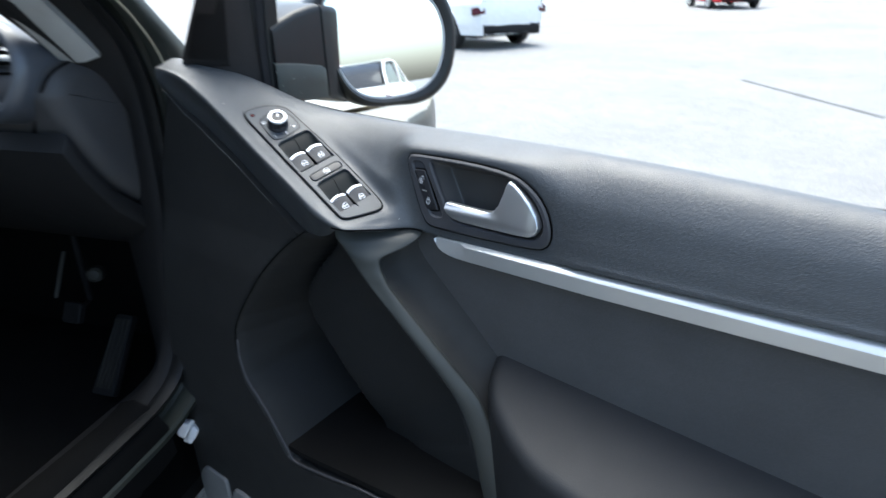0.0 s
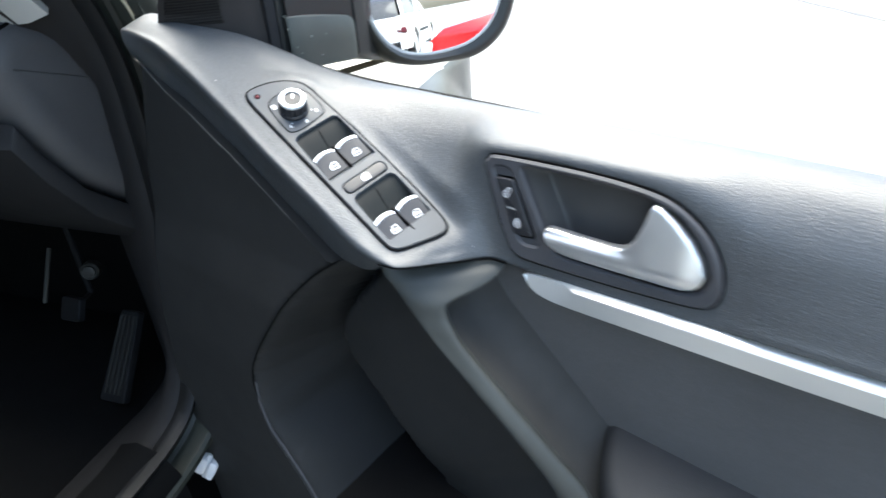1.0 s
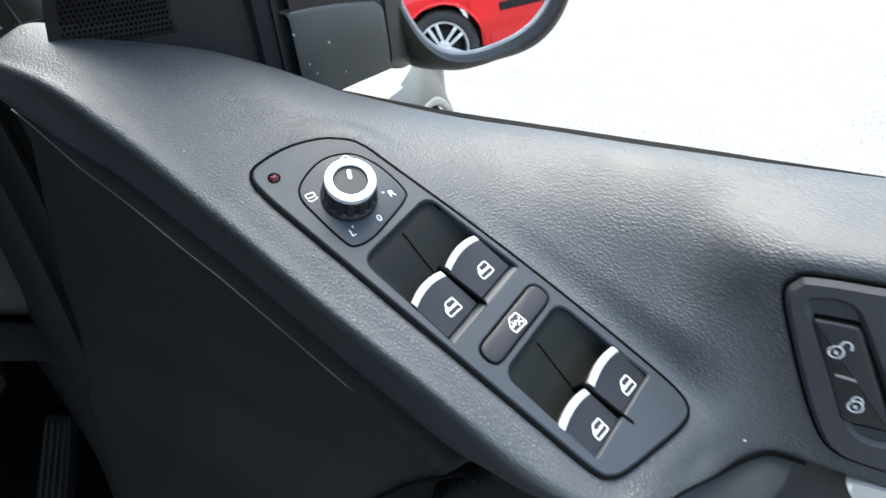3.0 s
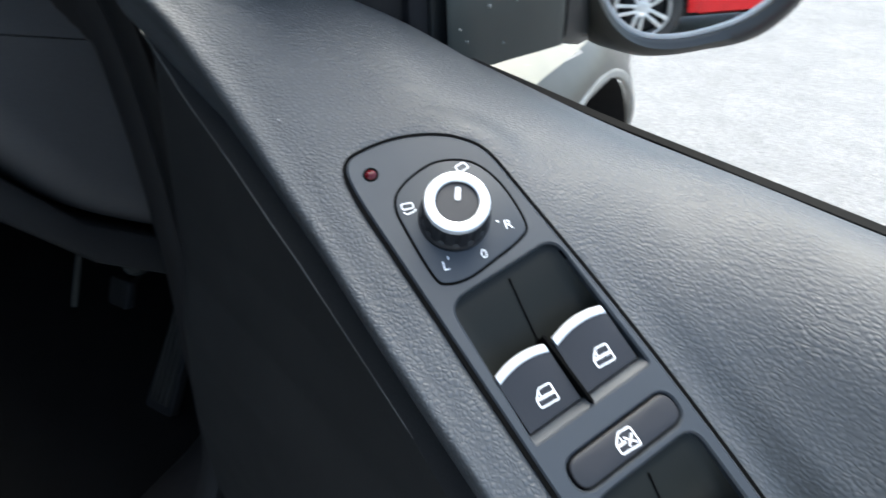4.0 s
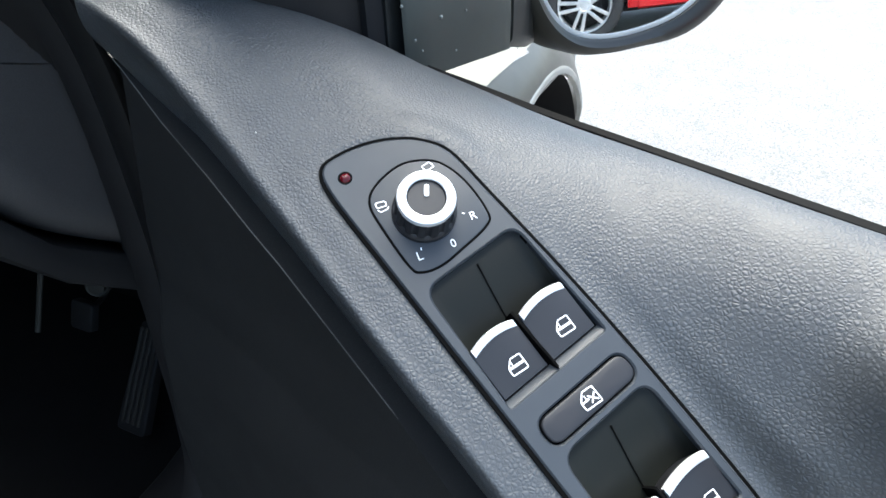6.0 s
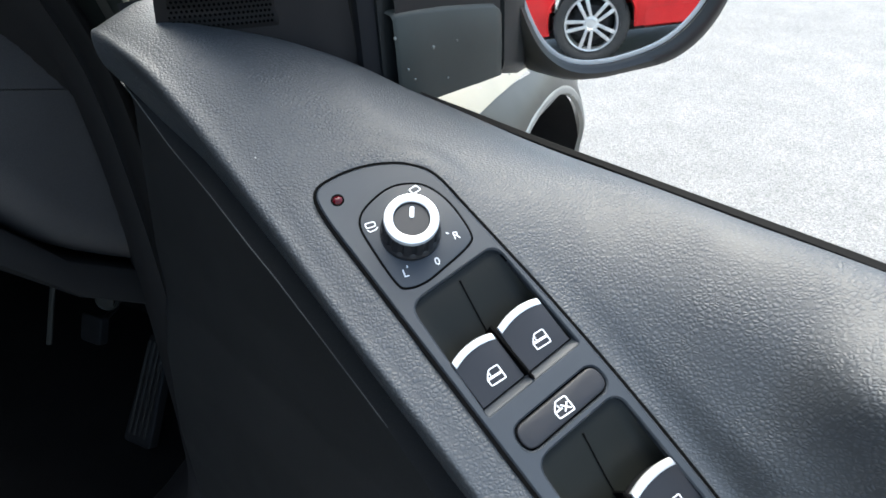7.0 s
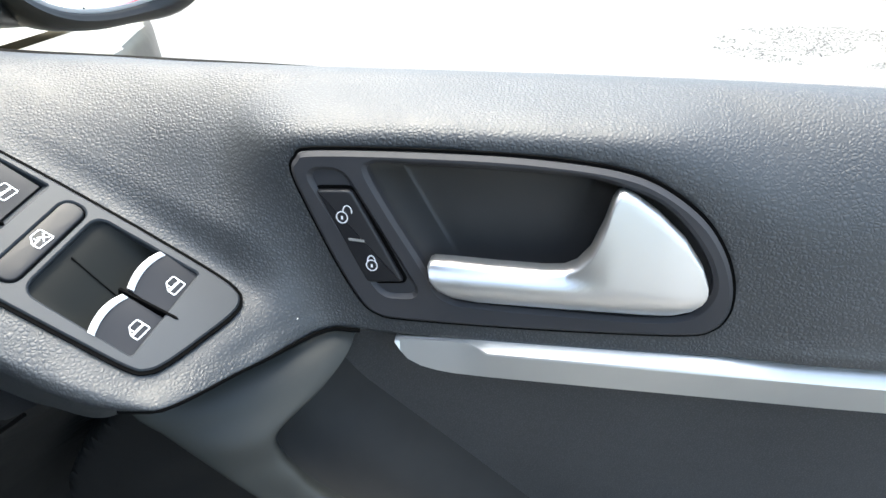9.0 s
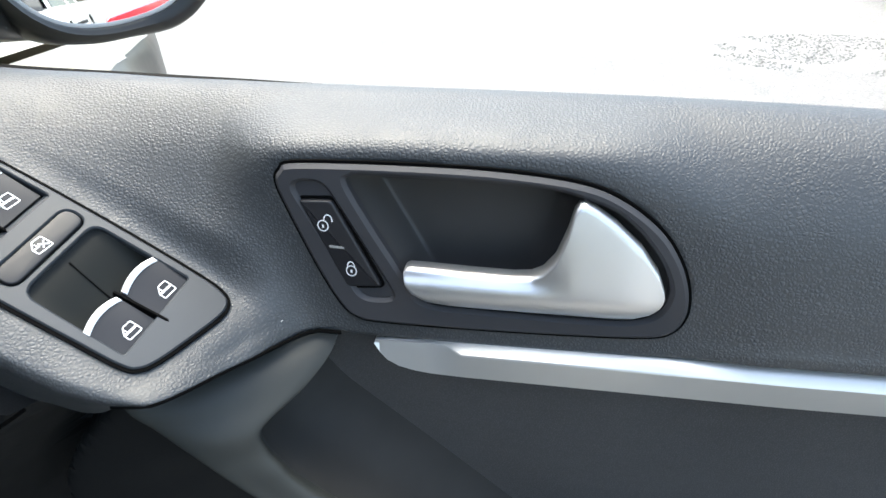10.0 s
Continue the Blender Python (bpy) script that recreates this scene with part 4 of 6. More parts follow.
for k in range(60):
    x = -0.012 + 0.205 * k / 59
    edge_pts.append(Vector((x, card_y(x, card_top(x)) - 0.0003, card_top(x) - 0.0004)))
tube(bm, edge_pts, 0.0004, 6)
part("card_edge", bm, EDGEGLINT, door, "pale line for the light caught on the door card's upper edge")

# lower edge of the bin and its lip
for lip in ([(0.116, 0.740), (0.117, 0.712), (0.130, 0.680), (0.153, 0.657), (0.175, 0.634), (0.196, 0.607), (0.215, 0.581)], [(0.207, 0.582), (0.232, 0.579), (0.29, 0.589), (0.36, 0.602), (0.46, 0.607)]):
    bm = bmesh.new()
    tube(bm, smooth_open([Vector((x, interp(z, BASE_Y) + 0.001, z)) for x, z in lip], 4), 0.0015, 8)
    part("bin_lip", bm, BEZEL, door, "smooth lip of the door bin")

# dark joint round the bin's arch
bm = bmesh.new()
arch = smooth_open([Vector(p) for p in RIM[2:9]], 6)
tube(bm, [Vector((p.x, card_y(p.x, p.y) - 0.0002, p.y)) for p in arch], 0.0011, 6)
part("bin_joint", bm, GAP, door, "thin dark joint of the door bin")
# shadow gap between the pad's lower edge and the grip
bm = bmesh.new()
tube(bm, [Vector((x, pad_section(x)[97].x, pad_section(x)[97].y)) for x in [0.312 + 0.004 * k for k in range(20)]], 0.0010, 6)
part("pad_joint", bm, GAP, door, "dark joint under the upper trim")

# pull grip: flares out of the pad's lower corner, then runs down to the armrest
GRIP = [
    ((0.300, 0.020, 0.948), (0.336, 0.052, 0.950), (0.378, 0.078, 0.950)),
    ((0.302, 0.004, 0.936), (0.336, 0.036, 0.937), (0.379, 0.073, 0.937)),
    ((0.306, 0.000, 0.925), (0.338, 0.016, 0.926), (0.381, 0.052, 0.9265)),
    ((0.314, 0.000, 0.917), (0.336, 0.007, 0.917), (0.372, 0.032, 0.917)),
    ((0.323, 0.000, 0.907), (0.339, 0.002, 0.908), (0.358, 0.013, 0.908)),
    ((0.332, 0.000, 0.897), (0.345, 0.002, 0.896), (0.359, 0.010, 0.896)),
    ((0.343, 0.000, 0.885), (0.353, 0.002, 0.885), (0.365, 0.009, 0.886)),
    ((0.359, 0.001, 0.868), (0.366, 0.003, 0.869), (0.376, 0.009, 0.871)),
]
for x, y, z, w in ((0.413, 0.005, 0.823, 0.015), (0.457, 0.010, 0.777, 0.018), (0.478, 0.012, 0.750, 0.025), (0.497, 0.009, 0.712, 0.028), (0.515, 0.003, 0.660, 0.032), (0.534, -0.004, 0.600, 0.034), (0.545, -0.008, 0.53, 0.036)):
    GRIP.append(((x - 0.40 * w, y + 0.001, z - 0.30 * w), (x, y, z), (x + 0.40 * w, y + 0.008, z + 0.30 * w)))
lines = [smooth_open([Vector(row[k]) for row in GRIP], 6) for k in range(3)]
rows, flank = [], []
for a, m, b in zip(*lines):
    rows.append([a + Vector((0.004, 0.055, 0))] + smooth_open([a + Vector((0.0, 0.012, 0)), a, m, b, b + Vector((-0.003, 0.008, -0.002))], 5))
    flank.append(smooth_open([b + Vector((-0.003, 0.008, -0.002)), b + Vector((-0.006, 0.020, -0.004)), b + Vector((-0.006, 0.040, -0.005)), b + Vector((0.004, 0.056, 0.002)), b + Vector((0.024, 0.068, 0.016)), b + Vector((0.050, 0.080, 0.030))], 4))
bm = bmesh.new()
grid_mesh(bm, rows)
grip = part("pull_grip", bm, GRIPPL, door, "slanting smooth grey pull grip", 60)
bm = bmesh.new()
grid_mesh(bm, flank)
part("grip_flank", bm, INNERGRIP, grip, "dark inner side of the pull grip", 60)

# armrest
ARM = [(0.470, 0.118), (0.474, 0.085), (0.484, 0.048), (0.500, 0.022), (0.532, -0.004), (0.580, -0.030), (0.66, -0.040), (1.0, -0.042), (1.0, 0.118)]
bm = bmesh.new()
prism(bm, Matrix.Identity(4), rounded(ARM, [0.0, 0.01, 0.02, 0.02, 0.03, 0.04, 0.05, 0.0, 0.0], 6), 0.52, 0.745, 0.014, 5)
arm = part("armrest", bm, grained("armrest_vinyl", (0.0076, 0.0088, 0.0108), 0.62, cell=600.0, strength=0.3, dist=0.0003, gloss=0.35), door, "padded dark grey armrest", 50)
for v in arm.data.vertices:
    if v.co.z > 0.6:
        v.co.z += 0.30 * (v.co.y - 0.035) + 0.029 - 0.085 * (v.co.x - 0.5)

# outer skin of the door
bm = bmesh.new()
skin = []
for x in [-0.085, -0.08, -0.05, 0.2, 0.6, 0.98, 1.02, 1.025]:
    f = 1.0 if -0.08 < x < 1.02 else 0.6
    skin.append([Vector((x, 0.06 + 0.085 * f, 1.015)), Vector((x, 0.06 + 0.115 * f, 1.0)), Vector((x, 0.06 + 0.150 * f, 0.9)), Vector((x, 0.06 + 0.160 * f, 0.7)), Vector((x, 0.06 + 0.150 * f, 0.5)), Vector((x, 0.06 + 0.110 * f, 0.34)), Vector((x, 0.06, 0.32)), Vector((x, -0.03, 0.30))])
grid_mesh(bm, skin)
part("outer_skin", bm, PAINT, door, "beige metallic painted door skin", 50)

# window seal along the belt
bm = bmesh.new()
rows = []
for k in range(46):
    x = 0.085 + (1.0 - 0.085) * k / 45
    sec = pad_section(x)
    b = sec[12]
    low = 0.0045 * smoothstep(0.28, 0.50, x)
    rows.append([Vector((x, b.x + dy, b.y + dz - low)) for dy, dz in ((0.000, -0.004), (0.0015, 0.0045), (0.004, 0.0062), (0.007, 0.0045), (0.008, -0.012), (0.022, -0.014), (0.026, -0.030))])
grid_mesh(bm, rows)
part("window_seal", bm, SEAL, door, "black rubber window seal")


# lint and dust flecks caught on the trim
FLECK = speckled("pale_lint", (0.6, 0.58, 0.55), 0.8)
random.seed(23)
for x, y, z, nx, ny, nz, size in ((0.3630, 0.0462, 0.9475, 0.2, -0.9, 0.35, 0.0006), (0.7187, 0.0608, 0.9629, 0, -0.99, 0.1, 0.0012), (0.120, 0.0040, 1.0660, 0.4, -0.3, 0.86, 0.0004)):
    bm = bmesh.new()
    fm = axes_matrix((x, y, z), (0.6, 0.3, 0.5), (nx, ny, nz))
    ring = [(size * random.uniform(0.5, 1.0) * math.cos(math.pi * k / 4), 0.55 * size * random.uniform(0.5, 1.0) * math.sin(math.pi * k / 4)) for k in range(8)]
    prism(bm, fm, ring, -0.0006, 0.0004)
    part("lint_fleck", bm, FLECK, door, "tiny pale lint fleck")

# ---- window post, speaker cover and exterior mirror ----
COVER = smooth_open([Vector((0.024, 0.020)), Vector((0.045, 0.042)), Vector((0.0610, 0.063)), Vector((0.0735, 0.081)), Vector((0.0790, 0.095))], 5)


def cover_lean(s, z):
    """How far the cover has moved back at a height: its front edge follows the slanting pillar."""
    dz = max(0.0, z - 1.110)
    front = 0.85 * min(dz, 0.09) + 0.25 * max(0.0, dz - 0.09)
    return front * (1 - s) ** 2 + 0.095 * dz * (1 - (1 - s) ** 2)


bm = bmesh.new()
rows = []
for k in range(25):
    z = 1.055 + 0.40 * k / 24
    rows.append([Vector((p.x + cover_lean(i / (len(COVER) - 1), z), p.y - 0.072 * (z - 1.06), z)) for i, p in enumerate(COVER)])
skin = [r[:] for r in rows]
for r in skin:
    r.insert(0, r[0] + Vector((0.004, 0.030, 0)))
    r.append(r[-1] + Vector((0.002, 0.004, 0)))
grid_mesh(bm, skin)
part("speaker_cover", bm, COVERPL, door, "dark plastic mirror triangle cover", 50)


def cover_at(s, z, off=0.0):
    f = s * (len(COVER) - 1)
    i = min(int(f), len(COVER) - 2)
    p = COVER[i].lerp(COVER[i + 1], f - i)
    d = (COVER[i + 1] - COVER[i]).normalized()
    return Vector((p.x + cover_lean(s, z) + d.y * off, p.y - 0.072 * (z - 1.06) - d.x * off, z))


bm = bmesh.new()
rows = []
for k in range(61):
    z = 1.100 + 0.20 * k / 60
    rows.append([cover_at(0.05 + 0.50 * j / 40, z, 0.0012 if 0 < j < 40 and 0 < k < 60 else -0.0005) for j in range(41)])
grid_mesh(bm, rows)
grille = part("speaker_grille", bm, speckled("black_grille", (0.012, 0.011, 0.0105), 0.6, gloss=0.15), door, "black perforated tweeter grille", 60)
bm = bmesh.new()
for k in range(74):
    for j in range(22):
        z = 1.104 + 0.0026 * k
        s = 0.07 + 0.021 * (j + 0.5 * (k % 2))
        if s > 0.53:
            continue
        c = cover_at(s, z, 0.0017)
        du = (cover_at(s + 0.02, z, 0.0017) - c).normalized() * 0.0008
        dz = Vector((0, 0, 0.0008))
        vsx = [bm.verts.new(c + du * math.cos(math.pi * i / 3) + dz * math.sin(math.pi * i / 3)) for i in range(6)]
        bm.faces.new(vsx)
holes = part("grille_hole", bm, GAP, grille)
tagged(holes, kind="stuff")

# rubber channel and outer frame edge behind the cover
bm = bmesh.new()
for x0, x1, y0, y1 in ((0.0800, 0.0885, 0.096, 0.112),):
    rows = []
    for k in range(20):
        z = 1.03 + 0.42 * k / 19
        sh = 0.02 * (z - 1.06) + 0.075 * max(0.0, z - 1.12)
        rows.append([Vector((x0 + sh, y0 + 0.004, z)), Vector((x0 + 0.002 + sh, y0, z)), Vector((x1 - 0.002 + sh, y0, z)), Vector((x1 + sh, y0 + 0.004, z)), Vector((x1 + sh, y1, z)), Vector((x0 + sh, y1, z))])
    grid_mesh(bm, rows, True)
part("window_channel", bm, RUBBER, door, "black rubber window guide")
bm = bmesh.new()
rows = []
for k in range(20):
    z = 1.03 + 0.42 * k / 19
    sh = 0.02 * (z - 1.06) + 0.075 * max(0.0, z - 1.12)
    rows.append([Vector((0.0880 + sh, 0.106, z)), Vector((0.0905 + sh, 0.106, z)), Vector((0.0910 + sh, 0.107, z)), Vector((0.0910 + sh, 0.126, z)), Vector((0.03 + sh, 0.128, z)), Vector((0.03 + sh, 0.110, z))])
grid_mesh(bm, rows, True)
part("window_post", bm, MIRRORPL, door, "dark front window post", 40)

GLASS_F = axes_matrix((0.100, 0.300, 1.090), (0.25, 0.97, 0.0), (0.97, -0.25, 0.0875))
GLASS = smooth_closed(mm([(-77, 66), (-70, 22), (-55.5, -21), (-36, -47.5), (-6, -62.5), (40, -67.5), (92, -62), (131, -39), (151, 1), (152, 45), (128, 82), (70, 96), (10, 97), (-58, 93)]), 5)
mirror_g = ccw(GLASS)
bm = bmesh.new()
bm.faces.new(add_ring(bm, inset(mirror_g, 0.001), 0.0, GLASS_F))
shell_rings = [(-0.004, -0.006), (-0.0050, 0.004), (-0.0080, 0.0065), (-0.0125, 0.004), (-0.0150, -0.006), (-0.0150, -0.030), (-0.009, -0.060), (0.006, -0.082), (0.028, -0.097), (0.055, -0.103)]
bmh = bmesh.new()
rings = []
for d, h in [(0.001, -0.003), (-0.0012, -0.003), (-0.0030, 0.003)] + shell_rings[1:]:
    ring = inset(mirror_g, d)
    rings.append(add_ring(bmh, [q + (q - c).normalized() * (1.3 * max(0.0, -d - 0.003) * smoothstep(0.03, 0.14, c.x)) for q, c in zip(ring, inset(mirror_g, 0.002))], h, GLASS_F))
for a, b in zip(rings, rings[1:]):
    bridge(bmh, a, b)
bmh.faces.new(rings[-1])
mirror = part("side_mirror", bmh, MIRRORPL, door, "dark plastic exterior mirror", 50)
part("mirror_glass", bm, mirror_mat, mirror, "clean mirror glass")
bm = bmesh.new()
rings = []
for d, h in ((0.0012, -0.002), (0.0008, 0.0012), (-0.0010, 0.0018), (-0.0026, 0.0012), (-0.003, -0.002)):
    rings.append(add_ring(bm, inset(mirror_g, d), h, GLASS_F))
for a, b in zip(rings, rings[1:]):
    bridge(bm, a, b)
part("mirror_rim", bm, speckled("grey_glass_rim", (0.30, 0.31, 0.31), 0.4), mirror, "grey rim round the glass")

# foot that carries the mirror off the door
bm = bmesh.new()
foot = []
for y, x0, x1, z0, z1 in ((0.112, -0.005, 0.0985, 1.044, 1.148), (0.130, -0.005, 0.0985, 1.044, 1.156), (0.160, -0.002, 0.0975, 1.043, 1.166), (0.190, 0.002, 0.096, 1.041, 1.172), (0.204, 0.002, 0.0955, 1.039, 1.173), (0.2055, 0.002, 0.0930, 1.039, 1.172), (0.2070, 0.0, 0.0930, 1.0385, 1.172), (0.2085, 0.0, 0.0955, 1.036, 1.172), (0.222, -0.004, 0.0935, 1.031, 1.170), (0.240, -0.004, 0.088, 1.025, 1.168), (0.262, -0.004, 0.076, 1.019, 1.165), (0.300, -0.004, 0.060, 1.010, 1.15)):
    ring = rounded([(x0, z0), (x1, z0 + 0.004), (x1, z1), (x0, z1 + 0.004)], 0.010, 4)
    foot.append([Vector((p.x, y, p.y)) for p in ring])
grid_mesh(bm, foot, True)
part("mirror_foot", bm, MIRRORPL, mirror, "dark plastic mirror arm", 30)
bm = bmesh.new()
foot = []
for y, x1, z1, z0 in ((0.110, 0.0985, 1.097, 1.044), (0.112, 0.1004, 1.098, 1.0450), (0.130, 0.1008, 1.0965, 1.0450), (0.150, 0.1008, 1.094, 1.0440), (0.165, 0.1003, 1.0915, 1.0430), (0.180, 0.0993, 1.089, 1.0415), (0.196, 0.0978, 1.086, 1.040), (0.2035, 0.0966, 1.082, 1.039), (0.2060, 0.0950, 1.080, 1.0385)):
    hollow = 0.0012 * math.exp(-((y - 0.135) / 0.025) ** 2)
    foot.append([Vector((x1 - 0.008, y, z1 + 0.0035)), Vector((x1 - 0.002, y, z1 + 0.0025)), Vector((x1 - hollow * 0.4, y, z1)), Vector((x1 + 0.0005 - hollow, y, (z0 + z1) / 2)), Vector((x1 - hollow * 0.4, y, z0 + 0.002)), Vector((x1 - 0.01, y, z0 - 0.0015))])
grid_mesh(bm, foot)
part("foot_cover", bm, FRAMEBLK, mirror, "grey plastic cover with water drops", 60)
bm = bmesh.new()
random.seed(5)
drops = [(0.137, 1.077, 1.3), (0.116, 1.070, 0.9), (0.121, 1.063, 0.8), (0.121, 1.053, 0.8), (0.157, 1.076, 0.7), (0.148, 1.056, 0.8), (0.108, 1.089, 1.0)]
for y, z, r in drops:
    m = axes_matrix((0.1012 - 0.0010 * math.exp(-((y - 0.135) / 0.025) ** 2), y, z), (0, 1, 0), (1, 0.1, 0))
    lathe(bm, m, [(0.0010 * r, 0), (0.0009 * r, 0.0005 * r), (0.0005 * r, 0.0008 * r), (0.0001, 0.0009 * r)], 10)
for k in range(26):
    y, z = random.uniform(0.22, 0.24), random.uniform(1.03, 1.10)
    m = axes_matrix((0.0885, y, z), (0, 1, 0), (1, 0.1, 0))
    lathe(bm, m, [(0.0006, 0), (0.0004, 0.0004), (0.0001, 0.0005)], 6)
drops_ob = part("water_drops", bm, speckled("water_film", (0.14, 0.145, 0.13), 0.06, 0.0), mirror, "small water drops")
tagged(drops_ob, kind="stuff")

# ---- the car that the door belongs to ----
INNER = grained("cabin_black_plastic", (0.011, 0.011, 0.0115), 0.65, cell=900.0, strength=0.25, dist=0.0002, gloss=0.25)
car = thing("car", "beige metallic car with black interior, front door open", "car", tuple(HINGE))
car_inv = Matrix.Translation(-HINGE)


def cpart(name, bm, material, label="", parent=None, sharp=40.0):
    """A part of the car: its mesh is laid in world places and hung under the car."""
    ob = part(name, bm, material, parent or car, label, sharp)
    ob.data.transform(car_inv)
    return ob


# door opening: painted frame with a rubber seal along it
APERTURE = [(-1.35, 1.05), (-1.25, 1.45), (-1.05, 1.60), (-0.75, 1.62), (-0.50, 1.52), (-0.28, 1.36), (-0.14, 1.245), (-0.075, 1.188), (-0.040, 1.145), (-0.022, 1.100), (-0.013, 1.035), (-0.020, 0.90), (-0.036, 0.80), (-0.047, 0.725), (-0.064, 0.660), (-0.112, 0.612), (-0.25, 0.598), (-0.60, 0.595), (-1.10, 0.60), (-1.30, 0.72)]
ap = smooth_closed(APERTURE, 6)
ap = ap if area2([tuple(p) for p in ap]) > 0 else ap[::-1]


def ap_ring(bm, d, b):
    return [bm.verts.new(car_at(p.x, b, p.y)) for p in inset(ap, d)]


INNER_EDGE = [(-1.33, 1.05), (-1.23, 1.42), (-1.04, 1.57), (-0.75, 1.59), (-0.51, 1.49), (-0.30, 1.33), (-0.155, 1.21), (-0.09, 1.15), (-0.045, 1.10), (-0.010, 1.05), (0.030, 0.98), (0.060, 0.88), (0.062, 0.76), (0.061, 0.62), (0.052, 0.530), (-0.005, 0.506), (-0.095, 0.503), (-0.60, 0.49), (-1.10, 0.50), (-1.28, 0.66)]
inner = smooth_closed(INNER_EDGE, 6)
inner = inner if area2([tuple(p) for p in inner]) > 0 else inner[::-1]


def inner_b(z):
    """How far inboard the trim's inner edge lies: deep beside the footwell, shallow at the pillar."""
    return -0.098 - 0.110 * (1 - smoothstep(0.86, 1.03, z))


bm = bmesh.new()
rings = [[bm.verts.new(car_at(p.x + o * 0.02, inner_b(p.y) - db, p.y - o * 0.02)) for p in inner] for o, db in ((1.0, 0.027), (0.15, 0.010), (0.0, 0.0))]
rings += [ap_ring(bm, d, b) for d, b in ((-0.004, -0.068), (-0.006, -0.045), (-0.012, -0.040))]
for a, b in zip(rings, rings[1:]):
    bridge(bm, a, b)
cpart("opening_trim", bm, speckled("black_pillar_trim", (0.012, 0.0115, 0.0115), 0.65, scale=800.0, gloss=0.14), "black plastic trim round the door opening", sharp=60)
bm = bmesh.new()
prof = [(-0.004, -0.044), (-0.0005, -0.036), (0.001, -0.026), (-0.003, -0.018), (-0.010, -0.020), (-0.014, -0.034)]
rings = [ap_ring(bm, d, b) for d, b in prof]
for a, b in zip(rings, rings[1:]):
    bridge(bm, a, b)
cpart("door_seal", bm, speckled("soft_door_rubber", (0.007, 0.007, 0.007), 0.45, scale=500.0, gloss=0.16), "black rubber door seal", sharp=60)
bm = bmesh.new()
rings = [ap_ring(bm, d, b) for d, b in ((-0.008, -0.034), (-0.030, -0.034), (-0.034, -0.030), (-0.036, -0.004), (-0.040, 0.0), (-0.050, -0.002), (-0.056, -0.020))]
for a, b in zip(rings, rings[1:]):
    bridge(bm, a, b)
cpart("body_side", bm, SHADEPAINT, "door frame of the body in shade-darkened paint")

bm = bmesh.new()
tube(bm, smooth_open([car_at(-0.115, 0.0, 1.236), car_at(-0.075, 0.0, 1.205), car_at(-0.041, 0.0, 1.174), car_at(-0.017, 0.0, 1.144), car_at(-0.004, 0.0, 1.122), car_at(0.005, 0.0, 1.100)], 5), 0.0017, 8)
cpart("frame_edge", bm, PAINT, "thin pale painted edge of the door frame")

# outer face of the pillar, between the door frame and the windscreen
bm = bmesh.new()
rows = []
for a0, z0, a1, z1 in ((-0.30, 1.385, -0.20, 1.385), (-0.14, 1.262, -0.075, 1.262), (-0.055, 1.190, -0.004, 1.186), (-0.026, 1.160, 0.025, 1.156), (-0.006, 1.128, 0.058, 1.122), (0.006, 1.100, 0.072, 1.104), (0.01, 1.04, 0.072, 1.06)):
    rows.append([car_at(a0, -0.016, z0), car_at(a0 + 0.002, -0.004, z0), car_at(0.6 * a0 + 0.4 * a1, 0.002, 0.6 * z0 + 0.4 * z1), car_at(a1 - 0.004, 0.0, z1), car_at(a1, -0.004, z1), car_at(a1 - 0.002, -0.03, z1)])
grid_mesh(bm, rows)
cpart("pillar_outer", bm, SHADEPAINT, "dark outer face of the windscreen pillar", sharp=60)

# light grey inner pillar trim
bm = bmesh.new()
rows = []
for a, z in ((-0.50, 1.50), (-0.30, 1.36), (-0.17, 1.255), (-0.095, 1.195), (-0.040, 1.135), (-0.026, 1.118)):
    rows.append([car_at(a - 0.010, -0.070, z - 0.002), car_at(a - 0.022, -0.085, z - 0.008), car_at(a - 0.030, -0.115, z - 0.01), car_at(a + 0.0, -0.125, z + 0.02), car_at(a + 0.02, -0.09, z + 0.02)])
vs = grid_mesh(bm, rows, True)
bm.faces.new(vs[-1])
cpart("pillar_trim", bm, GREYTRIM, "light grey fabric-covered windscreen pillar trim")

# dashboard: top, end panel, lower knee panel
DASH = [(-0.105, 1.050), (-0.112, 1.075), (-0.095, 1.104), (-0.060, 1.114), (-0.02, 1.110), (0.04, 1.080), (0.16, 1.020), (0.45, 0.98), (0.45, 0.70), (0.12, 0.79), (0.035, 0.860), (-0.045, 0.932), (-0.080, 0.990), (-0.095, 1.025)]
dash_pts = smooth_closed(DASH, 4)
SIDE_M = Matrix((FWD, Vector((0, 0, 1)), OUT)).transposed().to_4x4()
SIDE_M.translation = HINGE
bm = bmesh.new()
prism(bm, SIDE_M, [tuple(p) for p in dash_pts], -1.40, -0.088, 0.030, 6)
cpart("dashboard", bm, grained("soft_black_dash", (0.044, 0.043, 0.044), 0.6, cell=900.0, strength=0.25, gloss=0.4), "black dashboard with rounded end panel")
bm = bmesh.new()
tube(bm, smooth_open([Vector(p) for p in ((-0.150, -0.036, 1.1095), (-0.131, -0.058, 1.1105), (-0.117, -0.089, 1.1005), (-0.117, -0.106, 1.080), (-0.160, -0.110, 1.033), (-0.178, -0.113, 1.005))], 6), 0.0022, 8)
cpart("panel_seam", bm, GAP, "dark seam round the dashboard's end panel")
KNEE = [(-0.115, 0.998), (-0.100, 1.020), (-0.084, 0.983), (-0.048, 0.925), (0.035, 0.851), (0.12, 0.78), (0.12, 0.748), (0.03, 0.812), (-0.052, 0.890), (-0.092, 0.950)]
bm = bmesh.new()
prism(bm, SIDE_M, KNEE, -0.75, -0.094, 0.005, 2)
